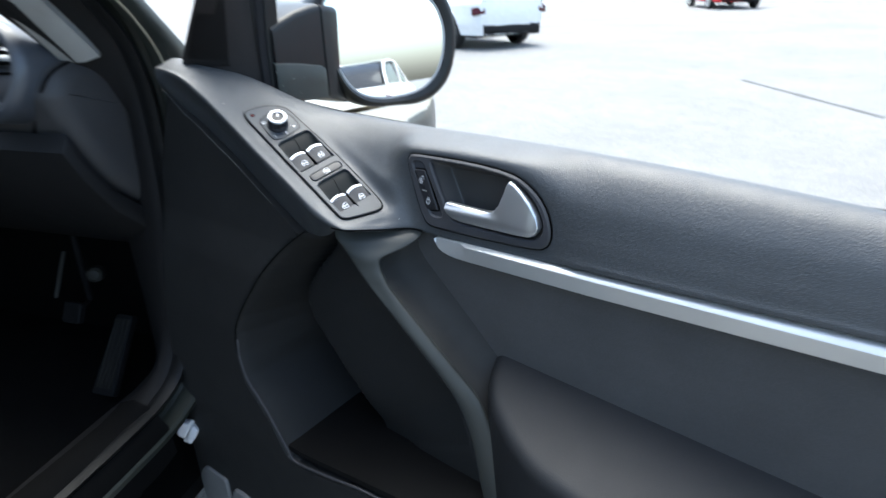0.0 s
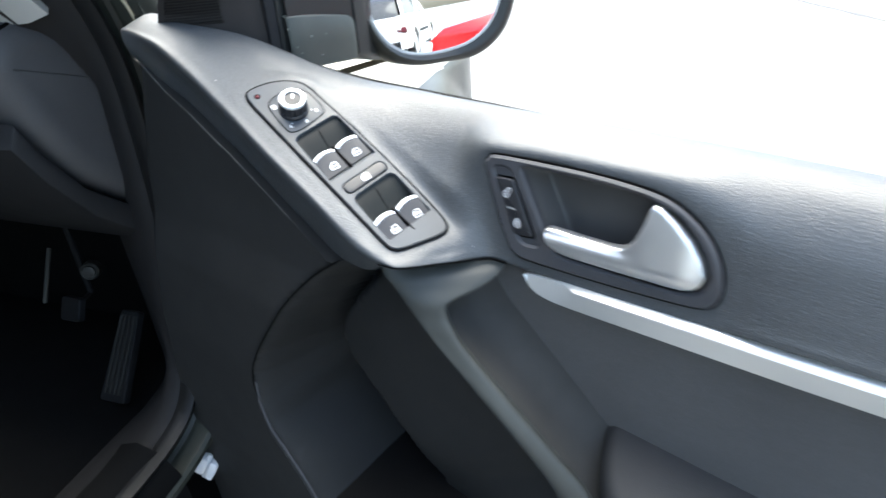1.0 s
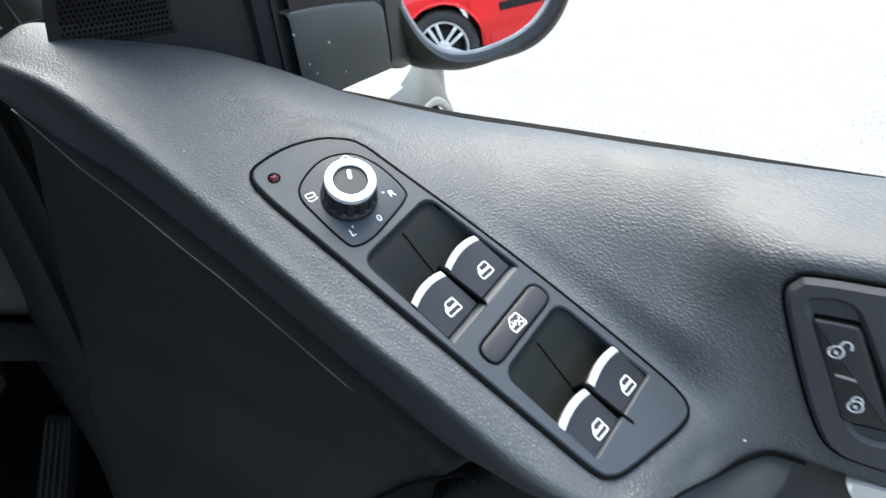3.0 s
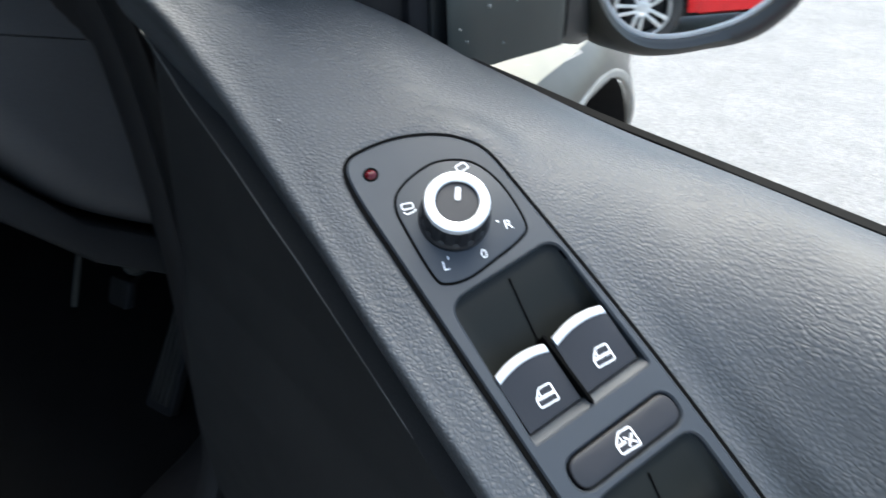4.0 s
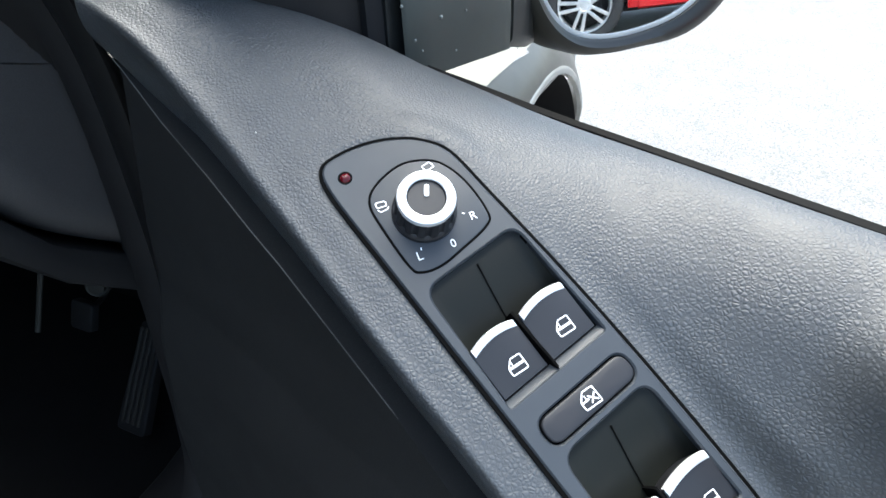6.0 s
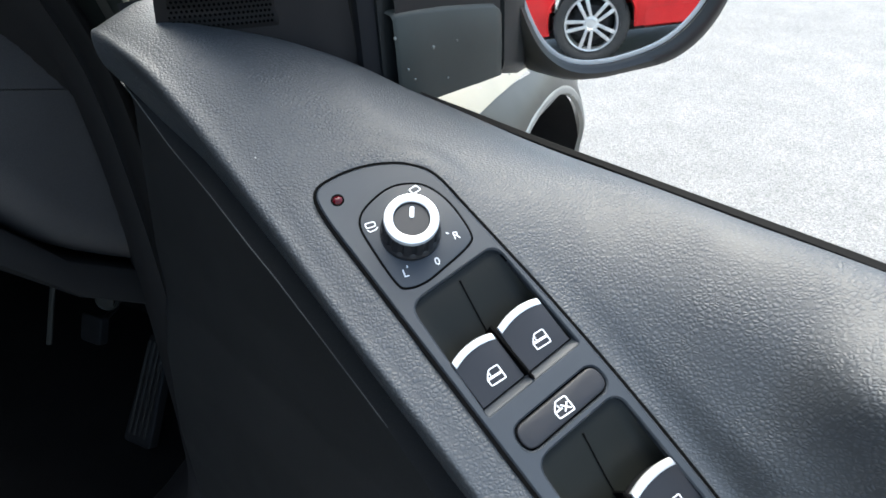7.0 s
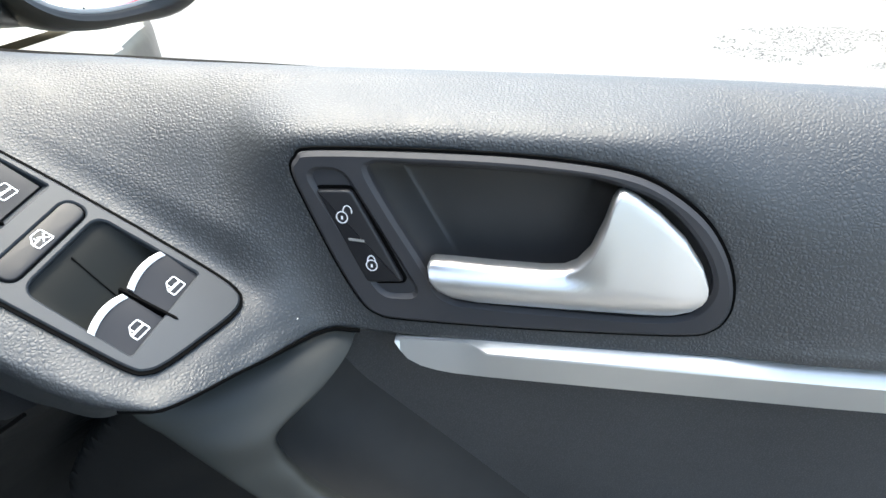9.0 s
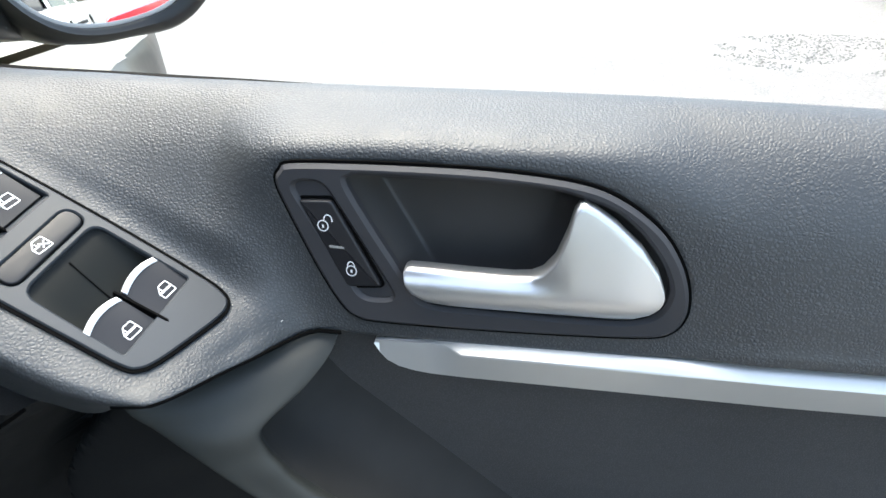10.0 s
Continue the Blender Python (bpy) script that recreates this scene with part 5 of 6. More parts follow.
cpart("knee_panel", bm, INNER, "black panel under the dashboard")
bm = bmesh.new()
vent = SIDE_M @ Matrix.Translation((0.015, 1.108, -0.15))
rot90 = vent @ Matrix.Rotation(radians(-90), 4, "X")
prism(bm, rot90, rounded([(-0.025, -0.03), (0.03, -0.03), (0.03, 0.03), (-0.025, 0.03)], 0.01, 5), -0.01, 0.006, 0.003)
for k in range(4):
    box(bm, rot90, -0.020 + 0.013 * k, -0.014 + 0.013 * k, -0.026, 0.026, 0.004, 0.011, 0.001)
cpart("air_vent", bm, BEZEL, "dark slatted air vent")
# round vent at the end of the dashboard
bm = bmesh.new()
RING_F = axes_matrix(car_at(-0.118, -0.178, 1.106), OUT, -FWD * 0.96 + Vector((0, 0, 0.28)))
lathe(bm, RING_F, [(0.066, -0.060), (0.068, -0.006), (0.066, 0.004), (0.060, 0.009), (0.052, 0.008), (0.045, 0.000), (0.040, -0.016), (0.038, -0.030)], 48, False)
ring = cpart("round_vent", bm, speckled("satin_blue_grey_plastic", (0.045, 0.050, 0.060), 0.4, scale=1500.0, strength=0.05, gloss=0.6), "round air vent with a satin ring")
for k in range(-2, 3):
    bm = bmesh.new()
    half = math.sqrt(0.038 ** 2 - (0.014 * k) ** 2)
    box(bm, RING_F, -half, half, 0.014 * k - 0.0015, 0.014 * k + 0.0015, -0.030, -0.016, 0.0006)
    cpart("vent_slat", bm, GAP, "", ring)

# steering wheel
WHEEL_F = axes_matrix(car_at(-0.30, -0.40, 1.03), OUT, (-FWD * 0.90 + Vector((0, 0, 0.43))))
bm = bmesh.new()
nseg = 64
rr = [[WHEEL_F @ Matrix.Rotation(2 * math.pi * k / nseg, 4, "Z") @ Vector((0.185 + 0.016 * math.cos(2 * math.pi * j / 12), 0, 0.018 * math.sin(2 * math.pi * j / 12))) for j in range(12)] for k in range(nseg)]
rr.append(rr[0])
grid_mesh(bm, rr, True)
bmesh.ops.remove_doubles(bm, verts=bm.verts[:], dist=0.0001)
wheel = cpart("steering_wheel", bm, grained("wheel_leather", (0.03, 0.031, 0.034), 0.4, cell=600.0), "black leather steering wheel")
bm = bmesh.new()
prism(bm, WHEEL_F, rounded([(-0.07, -0.08), (0.07, -0.08), (0.09, 0.05), (-0.09, 0.05)], 0.03, 6), -0.04, 0.01, 0.01)
for sgn in (-1, 1):
    box(bm, WHEEL_F, min(sgn * 0.06, sgn * 0.18), max(sgn * 0.06, sgn * 0.18), -0.02, 0.02, -0.012, 0.004, 0.004)
cpart("wheel_hub", bm, CARD, "black wheel hub and spokes", wheel)

# footwell, floor, pedals
bm = bmesh.new()
box(bm, CAR_M, -1.6, 0.34, 0.07, 1.40, 0.33, 0.36)
cpart("floor_carpet", bm, CARPET, "black floor carpet")
bm = bmesh.new()
box(bm, CAR_M, 0.34, 0.40, 0.03, 1.40, 0.33, 1.05)
cpart("bulkhead", bm, CARPET, "black carpeted bulkhead")
bm = bmesh.new()
grid_mesh(bm, [[car_at(0.075, -0.222, 0.95), car_at(0.078, -0.222, 0.72), car_at(0.072, -0.224, 0.52), car_at(0.06, -0.226, 0.36)], [car_at(0.16, -0.228, 0.95), car_at(0.16, -0.228, 0.72), car_at(0.15, -0.23, 0.52), car_at(0.14, -0.23, 0.36)], [car_at(0.36, -0.23, 0.95), car_at(0.36, -0.23, 0.72), car_at(0.36, -0.23, 0.5), car_at(0.36, -0.23, 0.35)]])
cpart("kick_panel", bm, INNER, "black footwell side panel", sharp=60)
# sill's black is lowered further to hold the shade it lies in
bm = bmesh.new()
sill_rows = []
for a in [-1.3, -0.9, -0.5, -0.25, -0.19, -0.16, -0.145]:
    up = 0.0 if a < -0.2 else 0.035 * ((a + 0.2) / 0.11) ** 2
    sill_rows.append([car_at(a, 0.000, 0.515 + up), car_at(a, -0.004, 0.565 + up), car_at(a, -0.030, 0.597 + up), car_at(a, -0.060, 0.605 + up), car_at(a, -0.090, 0.593 + up), car_at(a, -0.105, 0.40)])
grid_mesh(bm, sill_rows)
cpart("sill_trim", bm, speckled("shaded_scuffed_sill", (0.0035, 0.0035, 0.0035), 0.8, gloss=0.03), "black scuffed sill trim, darkened for its shade", sharp=60)
bm = bmesh.new()
PED_F = axes_matrix(car_at(0.128, -0.415, 0.450), OUT, (-FWD * 0.78 + Vector((0, 0, 0.62))))
prism(bm, PED_F, rounded([(-0.030, -0.085), (0.030, -0.085), (0.022, 0.095), (-0.022, 0.095)], 0.008, 4), -0.008, 0.008, 0.003)
acc = cpart("accelerator_pedal", bm, INNER, "long black accelerator pedal")
for k in range(4):
    bm = bmesh.new()
    x = -0.0165 + 0.011 * k
    prism(bm, PED_F, rounded([(x - 0.0028, -0.07), (x + 0.0028, -0.07), (x + 0.0028, 0.085), (x - 0.0028, 0.085)], 0.002, 3), 0.006, 0.012, 0.0015)
    cpart("pedal_rib", bm, PEDAL, "", acc)
bm = bmesh.new()
BR_F = axes_matrix(car_at(0.150, -0.53, 0.535), OUT, (-FWD * 0.88 + Vector((0, 0, 0.47))))
prism(bm, BR_F, rounded([(-0.024, -0.024), (0.024, -0.024), (0.024, 0.024), (-0.024, 0.024)], 0.008, 4), -0.008, 0.006, 0.003)
brake = cpart("brake_pedal", bm, INNER, "worn black brake pedal")
bm = bmesh.new()
tube(bm, [BR_F @ Vector((0, 0, -0.006)), BR_F @ Vector((0, 0.03, -0.04)), car_at(0.21, -0.53, 0.80)], 0.006, 8)
cpart("pedal_arm", bm, INNER, "", brake)
bm = bmesh.new()
tube(bm, [car_at(0.075, -0.40, 0.735), car_at(0.055, -0.40, 0.70), car_at(0.030, -0.40, 0.655)], 0.0035, 8)
cpart("release_rod", bm, PEDAL, "thin grey rod under the dashboard")

bm = bmesh.new()
lathe(bm, axes_matrix(car_at(0.117, -0.39, 0.664), OUT, (-FWD * 0.8 + OUT * 0.5 + Vector((0, 0, 0.2)))), [(0.016, -0.02), (0.016, 0.0), (0.014, 0.002), (0.011, 0.0), (0.010, 0.004), (0.004, 0.005)], 20)
cpart("round_fixing", bm, PEDAL, "round plastic fixing under the dashboard")

# check strap in the hinge gap, with pale plates standing for bright ground behind
bm = bmesh.new()
gap_plate_m = axes_matrix((-0.050, -0.064, 0.507), (0.35, 0.25, 0.9), (0.55, -0.82, 0.1))
prism(bm, gap_plate_m, rounded([(-0.019, -0.013), (0.014, -0.016), (0.019, -0.003), (-0.016, -0.002)], 0.005, 4), -0.012, 0.002, 0.002)
prism(bm, gap_plate_m, rounded([(-0.014, 0.001), (0.020, 0.001), (0.016, 0.016), (-0.010, 0.016)], 0.006, 4), -0.012, 0.002, 0.002)
box(bm, gap_plate_m, -0.022, 0.024, -0.0035, 0.0025, -0.014, -0.004)
cpart("strap_gap_plates", bm, speckled("pale_gap_plate", (0.62, 0.62, 0.64), 0.45), "pale plates round the check strap, for bright ground behind the gap")
# two pale plates added low at the door's front corner
for x0, x1, z0, z1 in ((-0.060, 0.024, 0.34, 0.433), (0.030, 0.085, 0.33, 0.428)):
    bm = bmesh.new()
    corner_m = axes_matrix((0, -0.050, 0), (1, 0, 0), (0, -1, 0))
    prism(bm, corner_m, rounded([(x0, z0), (x1, z0), (x1, z1), (x0 + 0.25 * (x1 - x0), z1), (x0, z1 - 0.03)], 0.012, 4), -0.004, 0.006, 0.003)
    part("corner_plate", bm, CORNERPL, door, "pale grey plate low at the door's front corner")

# shell, out of view: roof, scuttle, and a windowless far side that blocks light
bm = bmesh.new()
roof_rows = []
for b in (-1.75, -1.6, -0.85, -0.12, 0.0):
    edge = 0.0 if -1.6 < b < -0.12 else 0.05
    roof_rows.append([car_at(-2.6, b, 1.60 - edge), car_at(-1.6, b, 1.68 - edge), car_at(-0.9, b, 1.67 - edge), car_at(-0.50, b, 1.60 - edge)])
grid_mesh(bm, roof_rows)
cpart("roof", bm, PAINT, "beige metallic roof")
bm = bmesh.new()
box(bm, CAR_M, -2.6, 0.40, 1.50, 1.60, 0.3, 1.62)
box(bm, CAR_M, -2.70, -2.60, 0.0, 1.60, 0.3, 1.62)
box(bm, CAR_M, -2.6, -1.36, 0.0, 0.06, 0.3, 1.62)
cpart("far_body", bm, PAINT, "unseen rest of the car body, closed up to keep light out")
bm = bmesh.new()
box(bm, CAR_M, -2.58, 0.40, 1.455, 1.495, 0.34, 1.06, 0.01)
cpart("far_door_trim", bm, INNER, "black trim of the far side doors")

# front wing with wheel arch
AX, AZ, AR = 0.70, 0.375, 0.405


def wing_b(a, z):
    b = 0.004 + 0.030 * smoothstep(0.10, 0.55, a) - 0.012 * smoothstep(0.62, 0.50, z)
    b -= 0.10 * smoothstep(0.78, 0.93, z) ** 2
    d = math.hypot(a - AX, z - AZ) - AR
    b += 0.030 * (1 - smoothstep(0.0, 0.085, d))
    b -= 0.45 * max(0.0, a - 1.02) ** 1.5
    return b


bm = bmesh.new()
rows = []
for i in range(75):
    a = 0.02 + 1.26 * i / 74
    row = []
    for k in range(40):
        ztop = 0.955 - 0.085 * a
        z = ztop - (ztop - 0.30) * k / 39
        row.append(car_at(a, wing_b(a, z), z))
    rows.append(row)
vs = [[bm.verts.new(p) for p in row] for row in rows]
for i in range(74):
    for k in range(39):
        a = 0.02 + 1.26 * (i + 0.5) / 74
        z = 0.955 - 0.085 * a
        z = z - (z - 0.30) * (k + 0.5) / 39
        if math.hypot(a - AX, z - AZ) < AR:
            continue
        if z > 0.842:
            continue
        bm.faces.new((vs[i][k], vs[i][k + 1], vs[i + 1][k + 1], vs[i + 1][k]))
bmesh.ops.delete(bm, geom=[v for v in bm.verts if not v.link_faces], context="VERTS")
# side wears the shaded copy of the paint; the top keeps the lit one
wing = cpart("front_wing", bm, WINGSHADE, "beige metallic front wing, its side shade put into the paint", sharp=60)
bm = bmesh.new()
ring_pts = []
for k in range(61):
    t = math.pi * (-0.06 + 1.12 * k / 60)
    ring_pts.append((AX + AR * math.cos(t), AZ + AR * math.sin(t)))
rows = []
for a, z in ring_pts:
    dx, dz = (a - AX) / AR, (z - AZ) / AR
    row = []
    for dr, db in ((0.013, 0.0005), (0.010, 0.004), (0.004, 0.006), (-0.003, 0.004), (-0.006, -0.004)):
        aa, zz = a + dx * dr, z + dz * dr
        row.append(car_at(aa, wing_b(AX + dx * (AR + 0.02), AZ + dz * (AR + 0.02)) + db, zz))
    rows.append(row)
grid_mesh(bm, rows)
cpart("arch_lip", bm, speckled("silver_arch_lip", (0.26, 0.26, 0.24), 0.35, 0.3), "light wheel arch lip", wing)
bm = bmesh.new()
rows = []
for a, z in ring_pts:
    rows.append([car_at(a, 0.045, z), car_at(a, -0.02, z), car_at(AX + (a - AX) * 0.98, -0.30, AZ + (z - AZ) * 0.98), car_at(AX, -0.32, AZ)])
grid_mesh(bm, rows)
cpart("arch_liner", bm, RUBBER, "black wheel arch liner", wing)
bm = bmesh.new()
rows = []
for i in range(75):
    a = 0.02 + 1.26 * i / 74
    ztop = 0.955 - 0.085 * a
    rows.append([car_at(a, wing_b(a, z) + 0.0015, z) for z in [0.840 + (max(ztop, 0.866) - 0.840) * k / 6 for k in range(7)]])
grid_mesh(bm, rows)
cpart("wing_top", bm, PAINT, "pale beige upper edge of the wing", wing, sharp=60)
bm = bmesh.new()
bon = []
for i in range(16):
    a = 0.02 + 1.26 * i / 15
    row = []
    for b in (-0.02, -0.05, -0.10, -0.18, -0.35, -0.80, -1.25):
        zt = 0.955 - 0.085 * a
        nose = 0.5 * max(0.0, a - 1.05) ** 2
        side = wing_b(a, zt)
        row.append(car_at(a - 0.05 * (a > 1.2), min(b + side + 0.02, 2.0), zt + 0.075 * (1 - math.exp(b / 0.12)) - nose))
    bon.append(row)
grid_mesh(bm, bon)
cpart("bonnet", bm, PAINT, "beige metallic bonnet", sharp=60)
bm = bmesh.new()
box(bm, CAR_M, 1.24, 1.34, 0.20, 1.4, 0.30, 0.82, 0.03)
cpart("front_bumper", bm, PAINT, "beige metallic bumper")


# ---- road wheels and parked cars ----
def road_wheel(parent, m, r=0.335, width=0.22, spokes=7, twin=True, mats=(TYRE, RIMM)):
    """A wheel about the local y axis, its face towards -y: tyre, rim with spokes, hub."""
    rotm = m @ Matrix.Rotation(radians(90), 4, "X")
    rim_r = r * 0.70
    bm = bmesh.new()
    prof = [(rim_r * 0.97, -width / 2), (rim_r, width * 0.36), (rim_r + 0.015, width * 0.42), (r * 0.90, width * 0.50), (r * 0.965, width * 0.46), (r, width * 0.34), (r, -width * 0.34), (r * 0.9, -width / 2)]
    lathe(bm, rotm, prof, 48, False)
    for k in range(44):
        fr = rotm @ Matrix.Rotation(2 * math.pi * k / 44, 4, "Z")
        box(bm, fr, r - 0.002, r + 0.006, -0.016, 0.008, -width * 0.33, width * 0.36)
    wheel = part("wheel", bm, mats[0], parent, "black rubber tyre on a silver alloy rim")
    bm = bmesh.new()
    lathe(bm, rotm, [(rim_r * 1.02, width * 0.40), (rim_r * 1.0, width * 0.45), (rim_r * 0.95, width * 0.44), (rim_r * 0.92, width * 0.30), (rim_r * 0.9, -width * 0.3)], 48, False)
    for k in range(spokes):
        for off in ((-0.13, 0.13) if twin else (0.0,)):
            fr = rotm @ Matrix.Rotation(2 * math.pi * k / spokes, 4, "Z")
            y0, y1 = 0.16 * off * r / 0.335, off * rim_r * 1.35
            w = 0.017 if twin else 0.03
            outl = [(0.035, y0 - w * 0.7), (rim_r * 0.95, y1 - w), (rim_r * 0.95, y1 + w), (0.035, y0 + w * 0.7)]
            prism(bm, fr, outl, width * 0.30, width * 0.42, 0.004, 2)
    lathe(bm, rotm, [(0.07, width * 0.30), (0.068, width * 0.41), (0.045, width * 0.43), (0.040, width * 0.41), (0.01, width * 0.42)], 24)
    part("rim", bm, mats[1], wheel, "silver multi-spoke alloy rim", 35)
    bm = bmesh.new()
    lathe(bm, rotm, [(rim_r * 0.93, -width * 0.2), (0.16, width * 0.1), (0.15, width * 0.12), (0.03, width * 0.13)], 32)
    part("brake_disc", bm, RUBBER, wheel)
    return wheel


own_wheel_m = Matrix((FWD, -OUT, Vector((0, 0, 1)))).transposed().to_4x4()
own_wheel_m.translation = FWD * AX + OUT * (-0.105) + Vector((0, 0, 0.345))
road_wheel(car, own_wheel_m, 0.345, 0.225, 5, False)
for along, across, turn in ((AX, -1.495, math.pi), (-1.90, -0.105, 0.0), (-1.90, -1.495, math.pi)):
    other_m = Matrix((FWD, -OUT, Vector((0, 0, 1)))).transposed().to_4x4() @ Matrix.Rotation(turn, 4, "Z")
    other_m.translation = FWD * along + OUT * across + Vector((0, 0, 0.345))
    road_wheel(car, other_m, 0.345, 0.225, 5, False)


def parked_car(name, label, paint, m, suv=True, group=""):
    """A parked car about the local x axis (nose to +x), its middle at the origin, wheels on the ground."""
    ob = thing(name, label, "car", group=group)
    L, W, H = 4.35, 1.82, 1.62 if suv else 1.46
    wr = 0.335
    ax = (1.32, -1.30)
    low, belt = 0.27, 0.98

    def half(x, z):
        """Half the body's width at a place along it and at a height."""
        t = abs(x) / (L / 2)
        plan = W / 2 * (1 - 0.22 * max(0.0, (t - 0.72) / 0.28) ** 2.2)
        tuck = 0.05 * smoothstep(0.5, 0.27, z) + 0.09 * smoothstep(0.72, belt, z) ** 2
        crease = 0.014 * (1 - smoothstep(0, 0.03, abs(z - 0.80)))
        return plan - tuck + crease

    def top(x):
        return interp(x, [(-2.2, 0.92), (-2.0, 1.0), (-1.6, 1.02), (0.6, 0.99), (1.0, 0.97), (1.9, 0.86), (2.1, 0.74), (2.2, 0.60)])

    nx, nz = 110, 18
    for side in (-1, 1):
        bm = bmesh.new()
        grid = []
        for i in range(nx + 1):
            x = -L / 2 + L * i / nx
            row = []
            for k in range(nz + 1):
                z = low + (top(x) - low) * k / nz
                row.append(bm.verts.new(Vector((x, side * half(x, z), z))))
            grid.append(row)
        for i in range(nx):
            for k in range(nz):
                x = -L / 2 + L * (i + 0.5) / nx
                z = low + (top(x) - low) * (k + 0.5) / nz
                if any(math.hypot(x - a, z - wr) < wr + 0.055 for a in ax):
                    continue
                bm.faces.new((grid[i][k], grid[i + 1][k], grid[i + 1][k + 1], grid[i][k + 1]))
        bmesh.ops.delete(bm, geom=[v for v in bm.verts if not v.link_faces], context="VERTS")
        part("body_side", bm, paint, ob, "", 50)
        for a in ax:
            for piece, material, ring in (("arch_lip", paint, ((0.070, 0.001), (0.066, 0.007), (0.055, 0.010), (0.050, 0.004), (0.048, -0.006))), ("arch_liner", RUBBER, ((0.049, -0.005), (0.046, -0.30)))):
                bm = bmesh.new()
                rows = []
                for k in range(37):
                    t = math.pi * (-0.04 + 1.08 * k / 36)
                    c, s = math.cos(t), math.sin(t)
                    rows.append([Vector((a + (wr + dr) * c, side * (half(a + (wr + 0.08) * c, wr + (wr + 0.08) * s) + db), wr + (wr + dr) * s)) for dr, db in ring])
                grid_mesh(bm, rows)
                part(piece, bm, material, ob)
        bm = bmesh.new()
        rows = []
        for x in (-0.86, -0.84, 0.84, 0.86):
            y = half(x, 0.36)
            d = 0.0 if abs(x) > 0.85 else 1.0
            rows.append([Vector((x, side * (y - 0.01), 0.45)), Vector((x, side * (y + 0.014 * d), 0.44)), Vector((x, side * (y + 0.018 * d), 0.36)), Vector((x, side * (y + 0.010 * d), 0.27)), Vector((x, side * (y - 0.05), 0.25))])
        grid_mesh(bm, rows)
        part("sill_panel", bm, paint, ob)
        bm = bmesh.new()
        rows = []
        for x in (-0.75, -0.74, 0.74, 0.75):
            d = 0.0 if abs(x) > 0.745 else 1.0
            y = half(x, 0.58)
            rows.append([Vector((x, side * (y - 0.005), 0.625)), Vector((x, side * (y + 0.014 * d), 0.615)), Vector((x, side * (y + 0.014 * d), 0.555)), Vector((x, side * (y - 0.005), 0.545))])
        grid_mesh(bm, rows)
        part("rubbing_strip", bm, RUBBER, ob, "black side strip")
        for x in (-0.98, 0.02, 1.02):
            bm = bmesh.new()
            pts = [Vector((x, side * (half(x, z) + 0.001), z)) for z in [0.42 + 0.05 * i for i in range(11)]]
            tube(bm, pts, 0.004, 4)
            part("door_joint", bm, GAP, ob)
    # cabin
    bm = bmesh.new()
    hw = W / 2 - 0.11
    prof = [(-2.02, 0.99), (-1.78, 1.32), (-1.35, H - 0.04), (-0.6, H), (0.0, H - 0.02), (0.35, H - 0.12), (1.12, 0.97)]
    rows = []
    for f, dz in ((-1.0, -0.06), (-0.86, -0.01), (-0.5, 0.0), (0.5, 0.0), (0.86, -0.01), (1.0, -0.06)):
        rows.append([Vector((x, f * (hw - 0.14 * (z - 0.97) / 0.6), z + (dz if z > 1.1 else 0))) for x, z in prof])
    grid_mesh(bm, rows[1:-1])
    part("cabin_glass", bm, DARKGLASS, ob, "dark windscreen and rear window", 30)
    bm = bmesh.new()
    grid_mesh(bm, [[Vector((x, f * (hw - 0.14 * (z - 0.97) / 0.6), z + 0.008)) for x, z in prof[2:6]] for f in (-0.9, -0.5, 0.5, 0.9)])
    part("roof", bm, paint, ob)
    for side in (-1, 1):
        bm = bmesh.new()
        glassp = [(-1.75, 0.99), (-1.60, 1.26), (-1.28, H - 0.13), (-0.6, H - 0.09), (0.05, H - 0.11), (0.32, H - 0.18), (0.95, 0.99)]
        bm.faces.new([bm.verts.new(Vector((x, side * (hw + 0.004 - 0.14 * (z - 0.97) / 0.6), z))) for x, z in glassp])
        part("side_window", bm, DARKGLASS, ob, "dark side window")
        bm = bmesh.new()
        prof2 = [(-2.02, 0.98), (-1.78, 1.32), (-1.35, H - 0.05), (-0.6, H - 0.01), (0.0, H - 0.03), (0.35, H - 0.13), (1.12, 0.97)]
        tube(bm, [Vector((x, side * (hw - 0.005 - 0.14 * (z - 0.97) / 0.6), z)) for x, z in prof2], 0.035, 8)
        tube(bm, [Vector((-0.12, side * (hw + 0.004), 0.97)), Vector((-0.16, side * (hw - 0.08), H - 0.06))], 0.03, 6)
        part("roof_rail", bm, paint, ob)
    # nose, tail, deck
    bm = bmesh.new()
    rows = []
    for i in range(23):
        x = 0.95 + (L / 2 - 0.95) * i / 22
        rows.append([Vector((x, f * half(x, top(x)), top(x) + 0.05 * (1 - f * f) * (1 if x < 2.0 else 0.3))) for f in (-1, -0.8, -0.4, 0, 0.4, 0.8, 1)])
    grid_mesh(bm, rows)
    part("bonnet", bm, paint, ob, "", 60)
    for end in (1, -1):
        bm = bmesh.new()
        x = end * L / 2
        rows = []
        for k in range(9):
            z = low + (top(x) - low) * k / 8
            bulge = 0.10 * (1 - ((k / 8) - 0.45) ** 2 * 2.2)
            rows.append([Vector((x + end * bulge * (1 - (f * f) * 0.8) - end * 0.02, f * half(x, z), z)) for f in (-1, -0.85, -0.5, 0, 0.5, 0.85, 1)])
        grid_mesh(bm, rows)
        part("bumper", bm, paint, ob, "", 60)
        for f in (-1, 1):
            bm = bmesh.new()
            hx = end * (L / 2 - 0.10)
            m2 = axes_matrix((hx, f * (half(hx, 0.68) - 0.06), 0.68), (0, f, 0), (end, f * 0.35, 0.25))
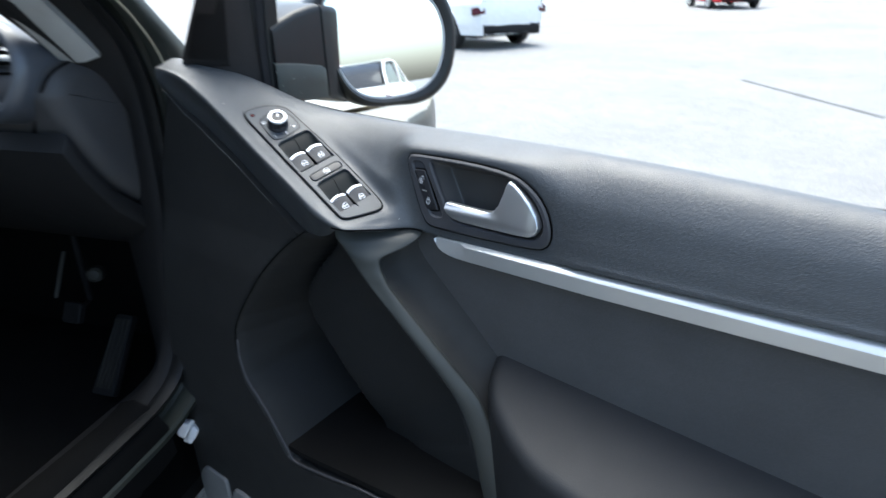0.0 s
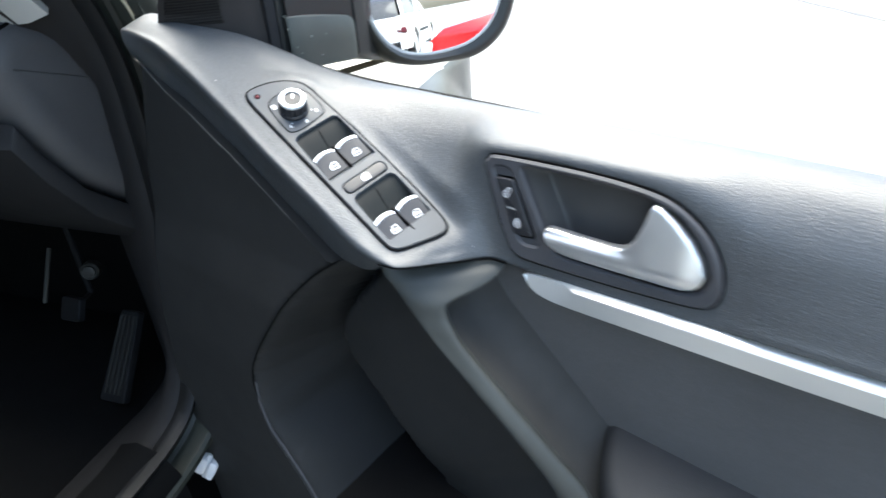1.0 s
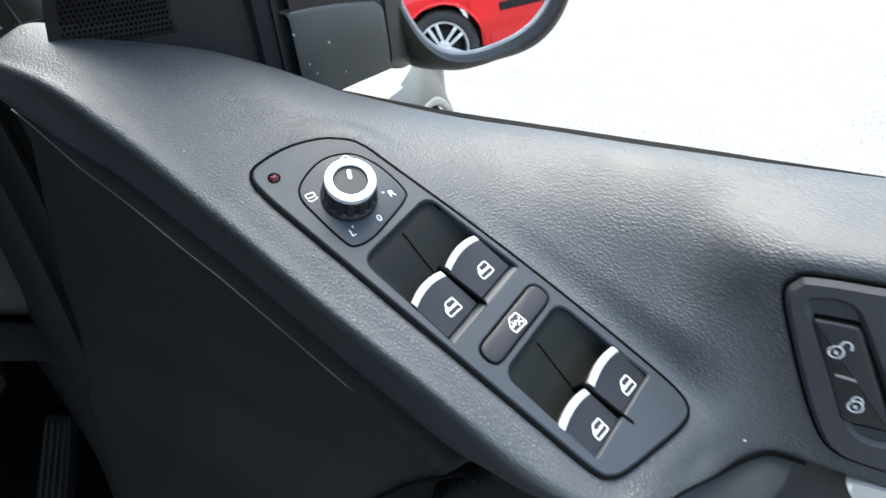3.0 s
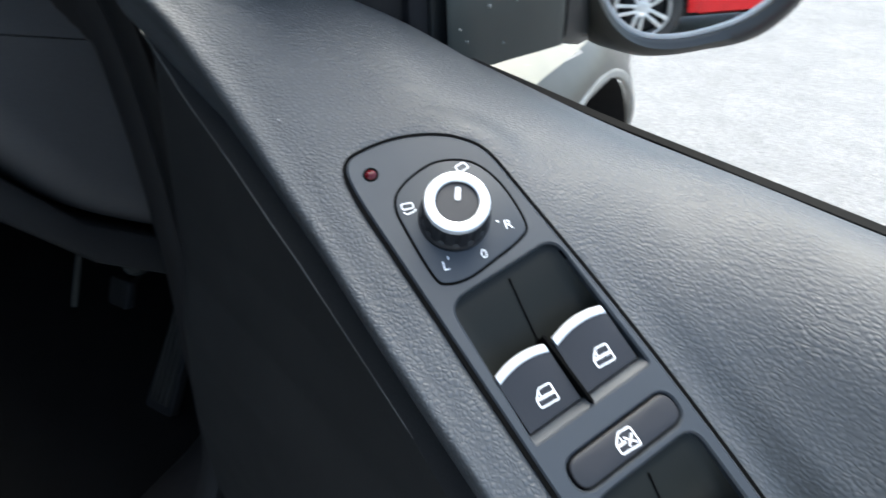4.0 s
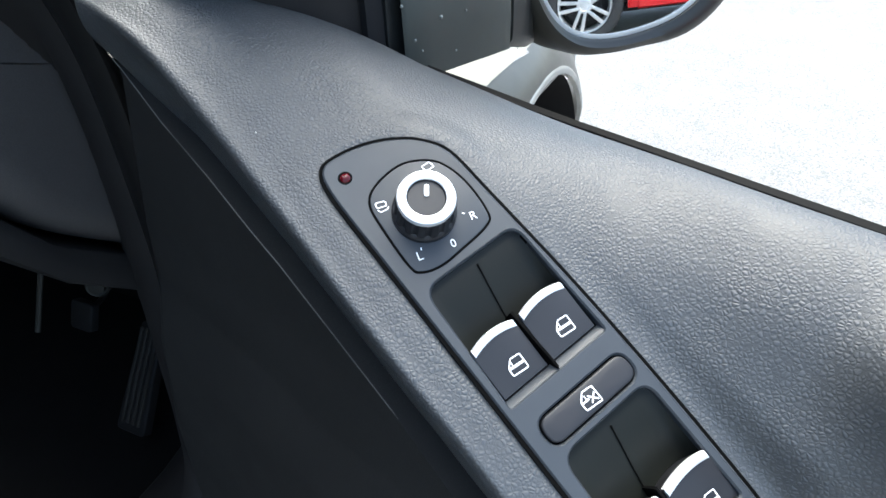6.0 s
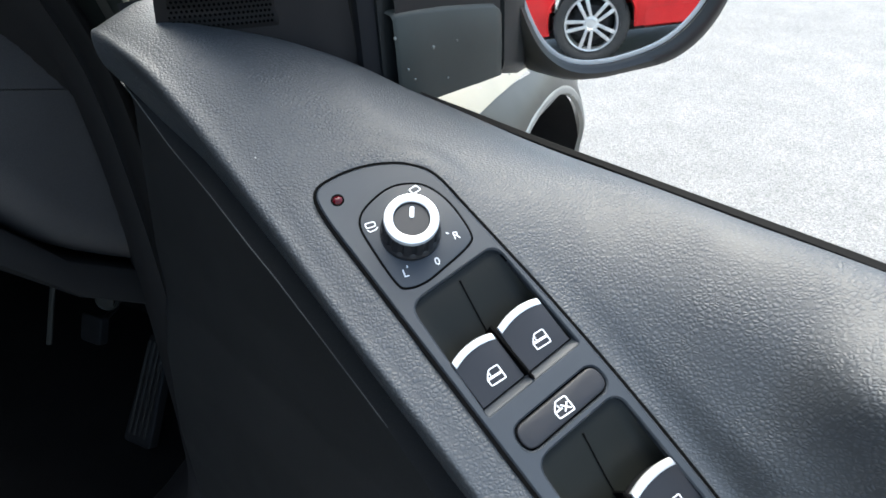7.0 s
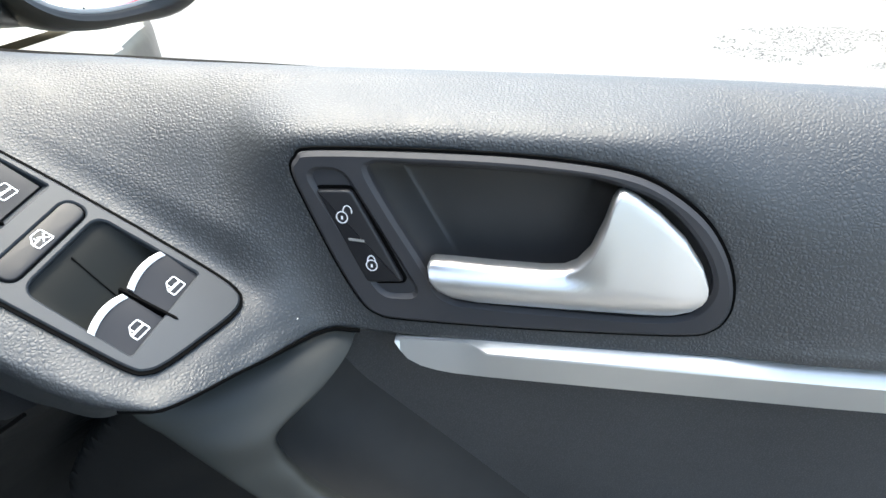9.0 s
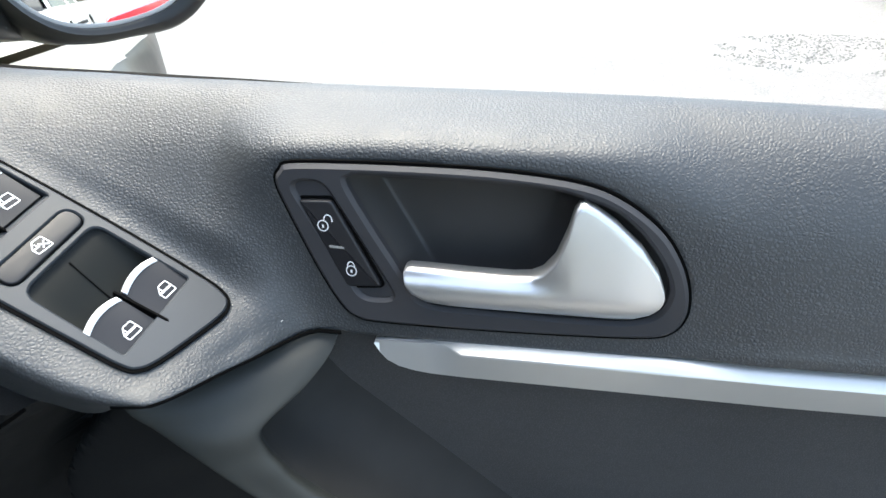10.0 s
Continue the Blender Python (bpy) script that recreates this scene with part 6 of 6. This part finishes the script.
            prism(bm, m2, rounded([(-0.14, -0.06), (0.12, -0.075), (0.13, 0.07), (-0.12, 0.06)], 0.04, 5), 0.02, 0.09, 0.02)
            part("headlamp" if end > 0 else "tail_lamp", bm, speckled("lamp_lens", (0.7, 0.7, 0.7), 0.1) if end > 0 else LENS, ob)
        bm = bmesh.new()
        rows = []
        for z, o in ((0.24, -0.03), (0.30, 0.075), (0.40, 0.09), (0.46, 0.06)):
            rows.append([Vector((x + end * o * (1 - f * f * 0.9), f * half(x, 0.4) * 0.96, z)) for f in (-1, -0.7, 0, 0.7, 1)])
        grid_mesh(bm, rows)
        part("lower_grille", bm, RUBBER, ob)
    bm = bmesh.new()
    grid_mesh(bm, [[Vector((x, f * (half(x, 1.0) + 0.0), top(x) - 0.004)) for x in (-2.17, -2.0, -1.5, -0.8, 0.0, 0.6, 1.0)] for f in (-1, 0, 1)])
    part("waist", bm, paint, ob)
    bm = bmesh.new()
    box(bm, Matrix.Identity(4), -2.0, 2.0, -0.7, 0.7, 0.22, 0.30)
    part("underbody", bm, RUBBER, ob)
    for a in ax:
        for side in (-1, 1):
            wm = Matrix.Translation((a, side * (W / 2 - 0.125), wr)) @ (Matrix.Identity(4) if side < 0 else Matrix.Rotation(math.pi, 4, "Z"))
            road_wheel(ob, wm, wr, 0.215, 5, True)
    ob.matrix_world = m
    return ob


def car_pose(x, y, heading):
    """A car's place: heading is the way its nose points, in degrees from +x."""
    return Matrix.Translation((x, y, 0)) @ Matrix.Rotation(radians(heading), 4, "Z")


parked_car("parked_car", "glossy red parked car with silver alloy wheels", RED, car_pose(4.91, 4.48, -61.3), True, "parked cars")
parked_car("parked_car", "white parked car with dark tyres", WHITECAR, car_pose(-7.3, 10.9, 157.0), False, "parked cars")
parked_car("parked_car", "red parked car at the far side", RED, car_pose(-5.4, 26.5, 120.0), False, "parked cars")
parked_car("parked_car", "white parked car at the far side", WHITECAR, car_pose(3.4, 18.5, 100.0), True, "parked cars")
parked_car("parked_car", "white parked car behind the red one", WHITECAR, car_pose(15.5, 5.2, 30.0), True, "parked cars")

# seam across the asphalt, with a broken patch beside it
bm = bmesh.new()
seam_m = axes_matrix((-0.21, 7.19, 0.0), (1.01, -1.14, 0), (0, 0, 1))
random.seed(11)
for k in range(5, 14):
    x0 = -2.0 + 0.25 * k
    w = random.uniform(0.02, 0.035)
    prism(bm, seam_m, [(x0, -w), (x0 + 0.252, -w * random.uniform(0.8, 1.2)), (x0 + 0.252, w), (x0, w * random.uniform(0.8, 1.2))], -0.01, 0.004 + random.uniform(0, 0.001))
seam = finish("tar_seam", bm, speckled("tar", (0.05, 0.05, 0.05), 0.8, scale=60.0, strength=0.4, dist=0.003))
tagged(seam, "dark tar seam across the asphalt", "seam", kind="structure")
bm = bmesh.new()
for k in range(1900):
    a, r = random.uniform(0, 2 * math.pi), math.sqrt(random.random())
    x, y = 2.30 + 0.75 * r * math.cos(a), 4.15 + 0.50 * r * math.sin(a)
    if noise.noise(Vector((x * 3, y * 3, 0))) < -0.12:
        continue
    s = random.uniform(0.004, 0.009)
    m = Matrix.Translation((x, y, s * 0.25)) @ Matrix.Rotation(random.uniform(0, 6.3), 4, "Z")
    top = [m @ Vector((s * math.cos(q) * random.uniform(0.7, 1.1), s * math.sin(q) * random.uniform(0.7, 1.1), 0)) for q in [2 * math.pi * i / 5 for i in range(5)]]
    base = [bm.verts.new(p - Vector((0, 0, s * 0.4))) for p in top]
    mid = [bm.verts.new(p) for p in top]
    apex = bm.verts.new(m @ Vector((random.uniform(-0.3, 0.3) * s, 0, s * 0.5)))
    bridge(bm, base, mid)
    for i in range(5):
        bm.faces.new((mid[i], mid[(i + 1) % 5], apex))
grit = finish("loose_gravel", bm, speckled("gravel_stone", (0.11, 0.11, 0.107), 0.9, scale=80.0, spread=0.4))
tagged(grit, "loose grey gravel on broken asphalt", "gravel", kind="stuff")
